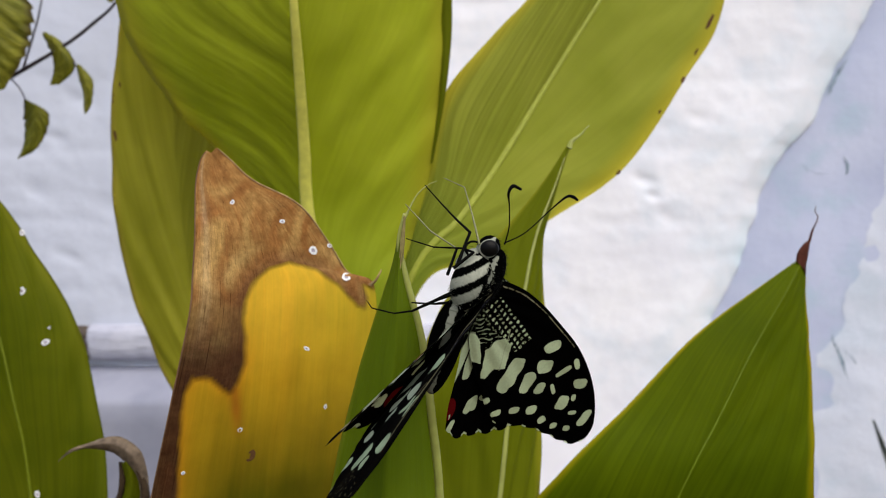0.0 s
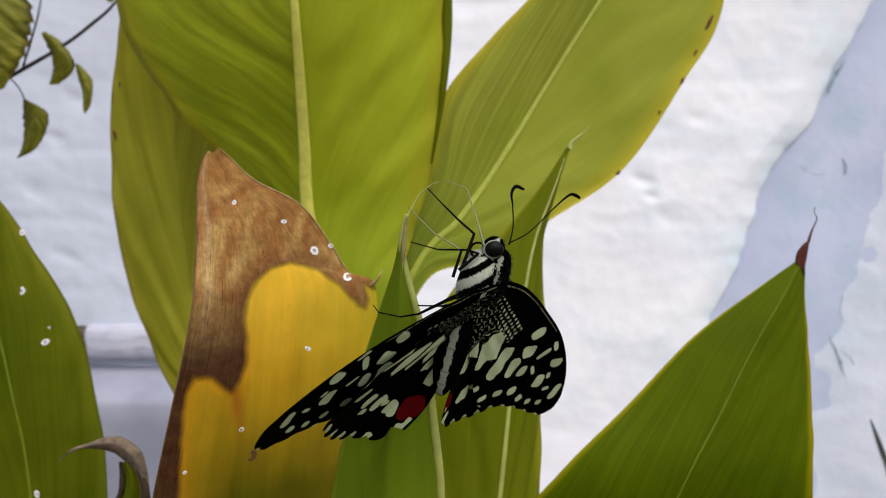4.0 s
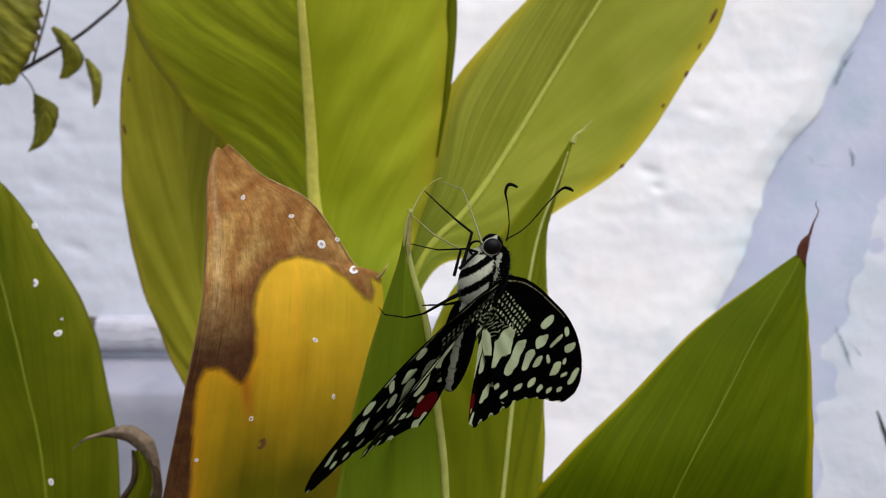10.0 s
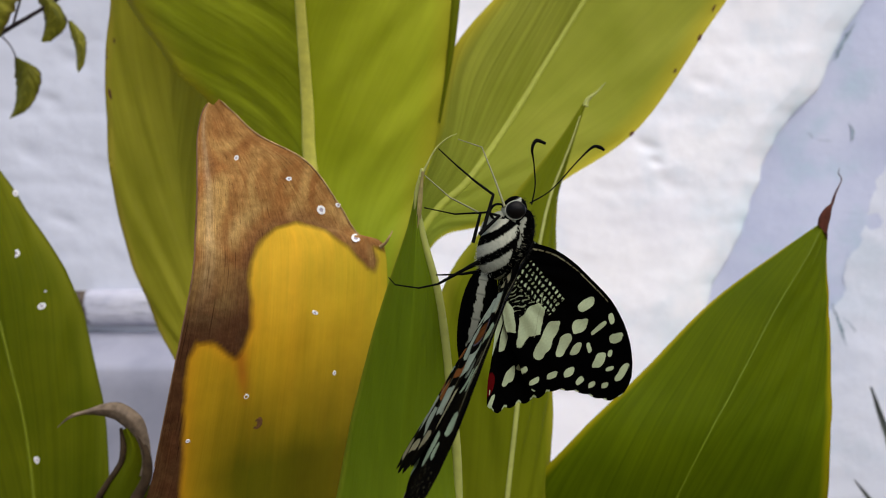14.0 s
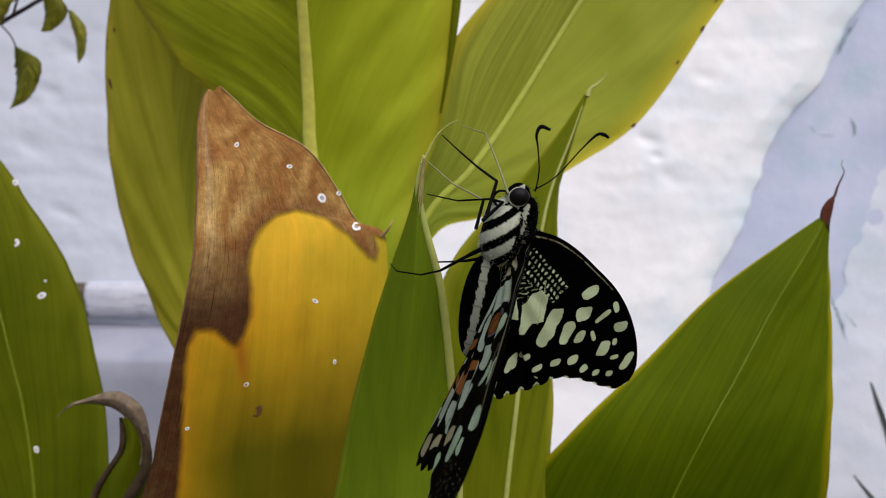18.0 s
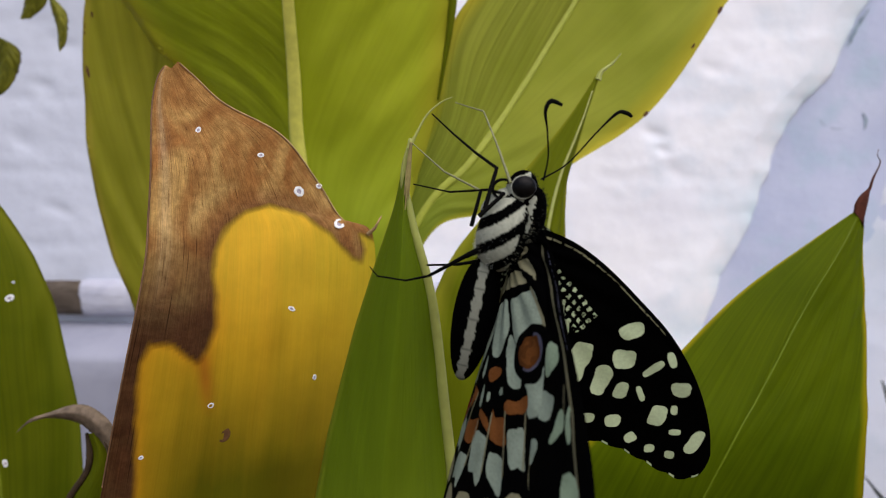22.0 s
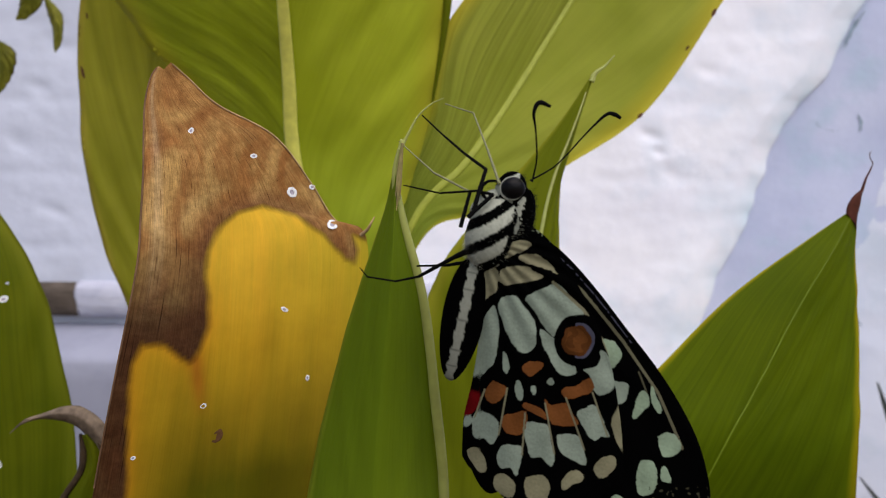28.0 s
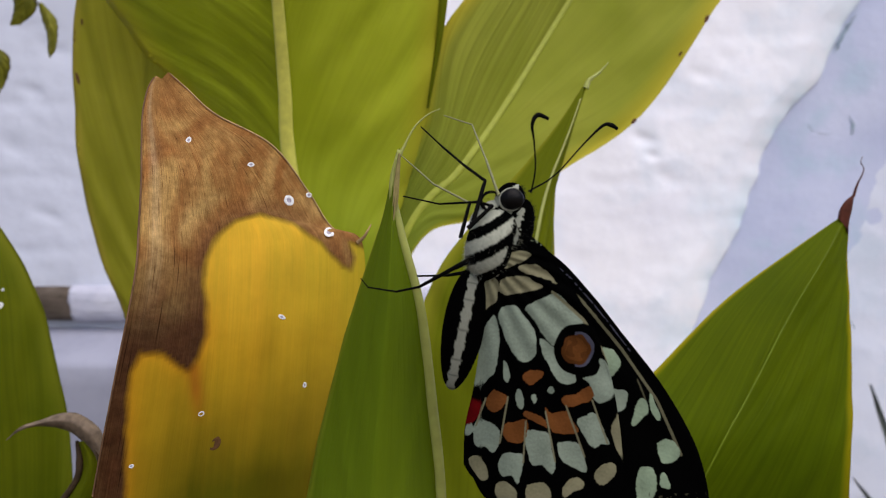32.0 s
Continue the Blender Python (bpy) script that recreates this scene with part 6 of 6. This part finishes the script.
ROOT = [
    (0, pose(0.00830, 0.10920, 0.74485, 0, 4.8, 0)),
    (0.5, pose(0.00722, 0.10920, 0.74545, 0, 2.8, 0)),
    (1, pose(0.00689, 0.10920, 0.74811, 0, 2.4, 0)),
    (1.5, pose(0.00784, 0.10920, 0.74802, 0, 1.5, 0)),
    (2, pose(0.00760, 0.10920, 0.74780, 0, 1.3, 0)),
    (2.5, pose(0.00734, 0.10920, 0.74701, 0, 2.2, 0)),
    (3, pose(0.00746, 0.10920, 0.74561, 0, 2.5, 0)),
    (3.5, pose(0.00905, 0.10920, 0.74473, 0, 2.4, 0)),
    (5.5, pose(0.00782, 0.10920, 0.74551, 0, 5.6, 0)),
    (6, pose(0.00819, 0.10920, 0.74481, 0, 4.2, 0)),
    (6.5, pose(0.01101, 0.10920, 0.74404, 0, 1.8, 0)),
    (7, pose(0.01075, 0.10920, 0.74468, 0, -1.0, 0)),
    (7.5, pose(0.00987, 0.10920, 0.74413, 0, 0.5, 0)),
    (8, pose(0.01020, 0.10920, 0.74463, 0, -2.6, 0)),
    (8.5, pose(0.01053, 0.10920, 0.74509, 0, -3.7, 0)),
    (9, pose(0.00817, 0.10920, 0.74474, 0, 0.0, 0)),
    (9.5, pose(0.00852, 0.10920, 0.74465, 0, -0.8, 0)),
    (10, pose(0.00864, 0.10920, 0.74454, 0, -0.8, 0)),
    (10.5, pose(0.00927, 0.10920, 0.74458, 0, -2.4, 0)),
    (11, pose(0.00912, 0.10920, 0.74452, 0, -2.2, 0)),
    (11.5, pose(0.00891, 0.10920, 0.74451, 0, -1.7, 0)),
    (12, pose(0.00878, 0.10920, 0.74458, 0, -1.3, 0)),
    (12.5, pose(0.00929, 0.10920, 0.74465, 0, -2.1, 0)),
    (13, pose(0.00891, 0.10920, 0.74454, 0, -1.1, 0)),
    (13.5, pose(0.00899, 0.10920, 0.74441, 0, -1.0, 0)),
    (14, pose(0.00886, 0.10920, 0.74438, 0, -0.6, 0)),
    (14.5, pose(0.00894, 0.10920, 0.74442, 0, -1.0, 0)),
    (16.5, pose(0.00892, 0.10920, 0.74450, 0, -0.2, 0)),
    (17, pose(0.00951, 0.10920, 0.74436, 0, -0.7, 0)),
    (17.5, pose(0.00905, 0.10920, 0.74446, 0, -0.5, 0)),
    (18, pose(0.00903, 0.10920, 0.74432, 0, -0.2, 0)),
    (18.5, pose(0.00890, 0.10920, 0.74429, 0, 0.1, 0)),
    (19, pose(0.00903, 0.10920, 0.74427, 0, 0.1, 0)),
    (19.5, pose(0.00912, 0.10920, 0.74435, 0, 0.1, 0)),
    (20, pose(0.00892, 0.10920, 0.74431, 0, 0.2, 0)),
    (20.5, pose(0.00902, 0.10920, 0.74430, 0, 0.2, 0)),
    (21, pose(0.00927, 0.10920, 0.74436, 0, -0.6, 0)),
    (21.5, pose(0.00921, 0.10920, 0.74440, 0, -1.0, 0)),
    (22, pose(0.00891, 0.10920, 0.74442, 0, -0.0, 0)),
    (22.5, pose(0.00935, 0.10920, 0.74429, 0, -0.6, 0)),
    (23, pose(0.00859, 0.10920, 0.74447, 0, -0.1, 0)),
    (23.5, pose(0.00885, 0.10920, 0.74439, 0, 0.0, 0)),
    (24, pose(0.00903, 0.10920, 0.74446, 0, -0.2, 0)),
    (24.5, pose(0.00900, 0.10920, 0.74451, 0, -0.2, 0)),
    (25, pose(0.00887, 0.10920, 0.74447, 0, -0.1, 0)),
    (25.5, pose(0.00880, 0.10920, 0.74442, 0, -0.1, 0)),
    (27.5, pose(0.00878, 0.10920, 0.74441, 0, -0.1, 0)),
    (28, pose(0.00876, 0.10920, 0.74437, 0, 0.0, 0)),
    (28.5, pose(0.00872, 0.10920, 0.74432, 0, 0.5, 0)),
    (29, pose(0.00869, 0.10920, 0.74422, 0, 0.5, 0)),
    (29.5, pose(0.00874, 0.10920, 0.74432, 0, 0.1, 0)),
    (30, pose(0.00861, 0.10920, 0.74426, 0, 0.7, 0)),
    (30.5, pose(0.00869, 0.10920, 0.74436, 0, 0.5, 0)),
    (31, pose(0.00874, 0.10920, 0.74433, 0, 0.4, 0)),
    (31.5, pose(0.00881, 0.10920, 0.74426, 0, 0.1, 0)),
    (32, pose(0.00911, 0.10920, 0.74430, 0, -0.3, 0)),
]
RIGHT_WING = [
    (0, turn(27.7, -3.1, 17.6)), (0.5, turn(21.7, -6.2, 18.1)), (1, turn(17.6, -5.8, 15.9)), (1.5, turn(24.6, -5.1, 21.1)),
    (2, turn(12.6, -3.3, -6.3)), (2.2, turn(7.6, -0.9, -3.1)), (2.4, turn(2.5, 1.5, 0.0)), (2.5, turn(2.5, 1.4, 0.0)),
    (2.7, turn(11.0, -2.0, -2.0)), (3, turn(15.2, -3.6, 11.9)), (3.5, turn(31.6, 1.3, 27.1)), (5.5, turn(37.1, -8.5, 34.3)),
    (6, turn(28.2, -4.1, 30.5)), (6.5, turn(31.8, 1.9, 26.9)), (7, turn(34.9, -2.3, 29.1)), (7.5, turn(28.9, -3.9, 27.2)),
    (8, turn(35.4, -5.2, 36.2)), (8.5, turn(30.5, -3.8, 22.5)), (8.7, turn(16.3, 0.3, 11.4)), (8.9, turn(2.5, 4.2, -0.0)),
    (9, turn(2.5, 3.5, 0.0)), (9.25, turn(2.5, 3.9, -0.0)), (9.5, turn(16.1, -1.5, 4.3)), (10, turn(31.3, -5.5, 33.3)),
    (10.5, turn(34.2, -4.5, 34.5)), (11, turn(32.0, -4.9, 30.9)), (11.5, turn(30.6, -4.8, 28.1)), (12, turn(28.5, -5.3, 26.0)),
    (12.5, turn(32.0, -4.8, 29.1)), (13, turn(28.3, -4.8, 22.0)), (13.5, turn(30.2, -4.8, 23.4)), (14, turn(27.6, -4.7, 21.0)),
    (14.5, turn(28.6, -4.2, 20.5)), (16.5, turn(29.4, -5.2, 22.1)), (17, turn(29.2, -4.5, 21.6)), (17.5, turn(28.5, -4.7, 19.9)),
    (18, turn(28.6, -5.2, 19.4)), (18.5, turn(28.4, -5.2, 18.6)), (19, turn(27.5, -4.9, 16.3)), (19.5, turn(27.7, -5.0, 16.8)),
    (20, turn(27.3, -5.0, 16.0)), (20.5, turn(26.9, -4.8, 15.2)), (21, turn(27.8, -4.4, 15.6)), (21.5, turn(25.8, -2.2, 5.3)),
    (22, turn(18.6, -1.8, -4.7)), (22.4, turn(2.5, 7.4, -0.0)), (32, turn(2.5, 7.2, -0.0)),
]
LEFT_FOREWING = [
    (0, turn(-24.4, 33.8, -81.3)), (0.5, turn(-27.0, 31.8, -84.7)), (1, turn(-28.6, 28.4, -88.6)),
    (1.5, turn(-27.6, 27.4, -86.6)), (1.8, turn(-23.6, 22.2, -78.9)), (2, turn(-13.1, 17.8, -72.3)), (2.3, turn(4.2, 0.1, -9.9)),
    (2.5, turn(4.2, -0.2, -9.9)), (2.7, turn(-24.0, 14.0, -52.0)), (3, turn(-32.7, 26.8, -80.4)),
    (3.5, turn(-36.9, 35.7, -108.5)), (5.5, turn(-28.5, 33.1, -115.9)), (6, turn(-34.9, 30.1, -113.0)),
    (6.5, turn(-35.4, 30.7, -102.2)), (7, turn(-35.7, 31.9, -91.6)), (7.5, turn(-32.9, 28.4, -95.8)),
    (8, turn(-34.0, 28.1, -98.8)), (8.4, turn(-26.0, 18.9, -77.9)), (8.6, turn(-13.3, 19.1, -60.7)), (8.9, turn(3.9, 2.7, -13.0)),
    (9.25, turn(4.0, 2.4, -13.0)), (9.4, turn(-17.2, 12.4, -46.1)), (9.6, turn(-35.5, 21.3, -95.2)),
    (10, turn(-26.9, 31.6, -108.7)), (10.5, turn(-27.8, 30.3, -99.9)), (11, turn(-27.1, 27.9, -91.6)),
    (11.5, turn(-26.9, 27.0, -90.9)), (12, turn(-26.8, 26.2, -90.4)), (12.5, turn(-30.8, 23.3, -88.2)),
    (13, turn(-34.6, 18.3, -85.5)), (13.5, turn(-31.0, 19.5, -84.5)), (14, turn(-27.3, 20.5, -84.0)),
    (14.5, turn(-27.2, 20.1, -83.5)), (16.5, turn(-25.5, 17.7, -82.5)), (17, turn(-25.4, 17.4, -82.0)),
    (18, turn(-24.8, 17.5, -80.5)), (19, turn(-24.2, 17.0, -78.5)), (20, turn(-23.9, 16.2, -80.5)),
    (21, turn(-23.6, 14.9, -80.2)), (21.5, turn(-20.4, 12.8, -74.1)), (22, turn(-15.8, 8.6, -67.3)),
    (22.2, turn(-7.4, 5.9, -32.1)), (22.4, turn(1.0, 1.5, 2.0)), (23.2, turn(1.0, 1.0, 2.0)), (24.5, turn(1.0, 3.0, 3.0)),
    (32, turn(1.0, 3.1, 3.0)),
]
LEFT_HINDWING = [
    (0, turn(-28.8, 36.1, -87.3)), (0.5, turn(-35.5, 33.2, -94.0)), (1, turn(-41.1, 29.1, -100.9)),
    (1.5, turn(-37.1, 29.1, -94.9)), (1.8, turn(-27.2, 21.6, -80.0)), (2, turn(-17.2, 15.7, -62.4)),
    (2.3, turn(6.2, -2.9, -13.9)), (2.5, turn(6.2, -3.2, -13.9)), (2.7, turn(-20.0, 13.0, -54.0)), (3, turn(-31.9, 31.5, -88.6)),
    (3.5, turn(-44.4, 29.5, -105.2)), (5.5, turn(-27.2, 33.5, -85.3)), (6, turn(-35.5, 32.0, -91.8)),
    (6.5, turn(-40.7, 31.6, -93.2)), (7, turn(-45.9, 31.6, -94.6)), (7.5, turn(-35.2, 30.7, -93.0)),
    (8, turn(-28.7, 32.9, -90.3)), (8.4, turn(-29.7, 17.0, -67.7)), (8.6, turn(-16.1, 16.9, -52.1)),
    (8.9, turn(5.9, -0.3, -18.0)), (9.25, turn(5.9, -0.6, -18.0)), (9.4, turn(-17.0, 11.1, -46.8)),
    (9.6, turn(-37.7, 22.5, -96.7)), (10, turn(-28.8, 31.6, -91.1)), (10.5, turn(-28.7, 32.6, -90.6)),
    (11, turn(-26.9, 32.5, -90.6)), (11.5, turn(-26.0, 31.4, -90.4)), (12, turn(-25.3, 30.4, -90.2)),
    (12.5, turn(-30.5, 26.3, -86.3)), (13, turn(-37.6, 18.3, -84.0)), (13.5, turn(-34.5, 18.5, -80.0)),
    (14, turn(-31.2, 18.5, -77.5)), (14.5, turn(-31.1, 18.1, -76.5)), (16.5, turn(-28.8, 14.7, -75.0)),
    (17, turn(-28.8, 14.4, -74.5)), (18, turn(-28.2, 14.5, -72.0)), (19, turn(-27.6, 14.0, -68.5)),
    (20, turn(-27.4, 13.2, -70.0)), (21, turn(-26.9, 12.0, -69.2)), (21.5, turn(-22.6, 11.4, -61.7)),
    (22, turn(-17.6, 9.7, -54.5)), (22.2, turn(-7.1, 4.6, -25.7)), (22.4, turn(3.5, -0.5, 3.0)), (32, turn(3.5, -0.7, 3.0)),
]
LEFT_HINGE = Matrix.Translation((0, -0.003, 0))


def hind_hinge(m):
    """The hindwing's joint slides a little down the body as the wing opens; it lies below the forewing."""
    k = min(1.0, max(0.0, m.to_quaternion().angle / 1.4 - 0.1))
    spread = min(1.0, max(0.0, (m.to_quaternion().angle - 1.6) / 0.35))
    return Matrix.Translation((-0.0005 * k, -0.0038, -0.002 * k)) @ m @ Matrix.Translation((0, -0.0012, 0)) @ turn(0, 7 * spread, 0)


def tucked(m):
    """The far hindwing follows its forewing, and lies hidden behind the near one when the wings are closed."""
    shut = m.to_quaternion().angle < radians(9)
    return Matrix.Translation((0, 0.0012, 0.0010)) @ (turn(2.5, -4, 0) if shut else m @ turn(0, -2, 0))


def motions():
    walk(butterfly, ROOT)
    walk(fore_right, RIGHT_WING)
    walk(hind_right, [(t, tucked(m)) for t, m in RIGHT_WING])
    walk(fore_left, [(t, LEFT_HINGE @ m) for t, m in LEFT_FOREWING])
    walk(hind_left, [(t, hind_hinge(m)) for t, m in LEFT_HINDWING])


motions()
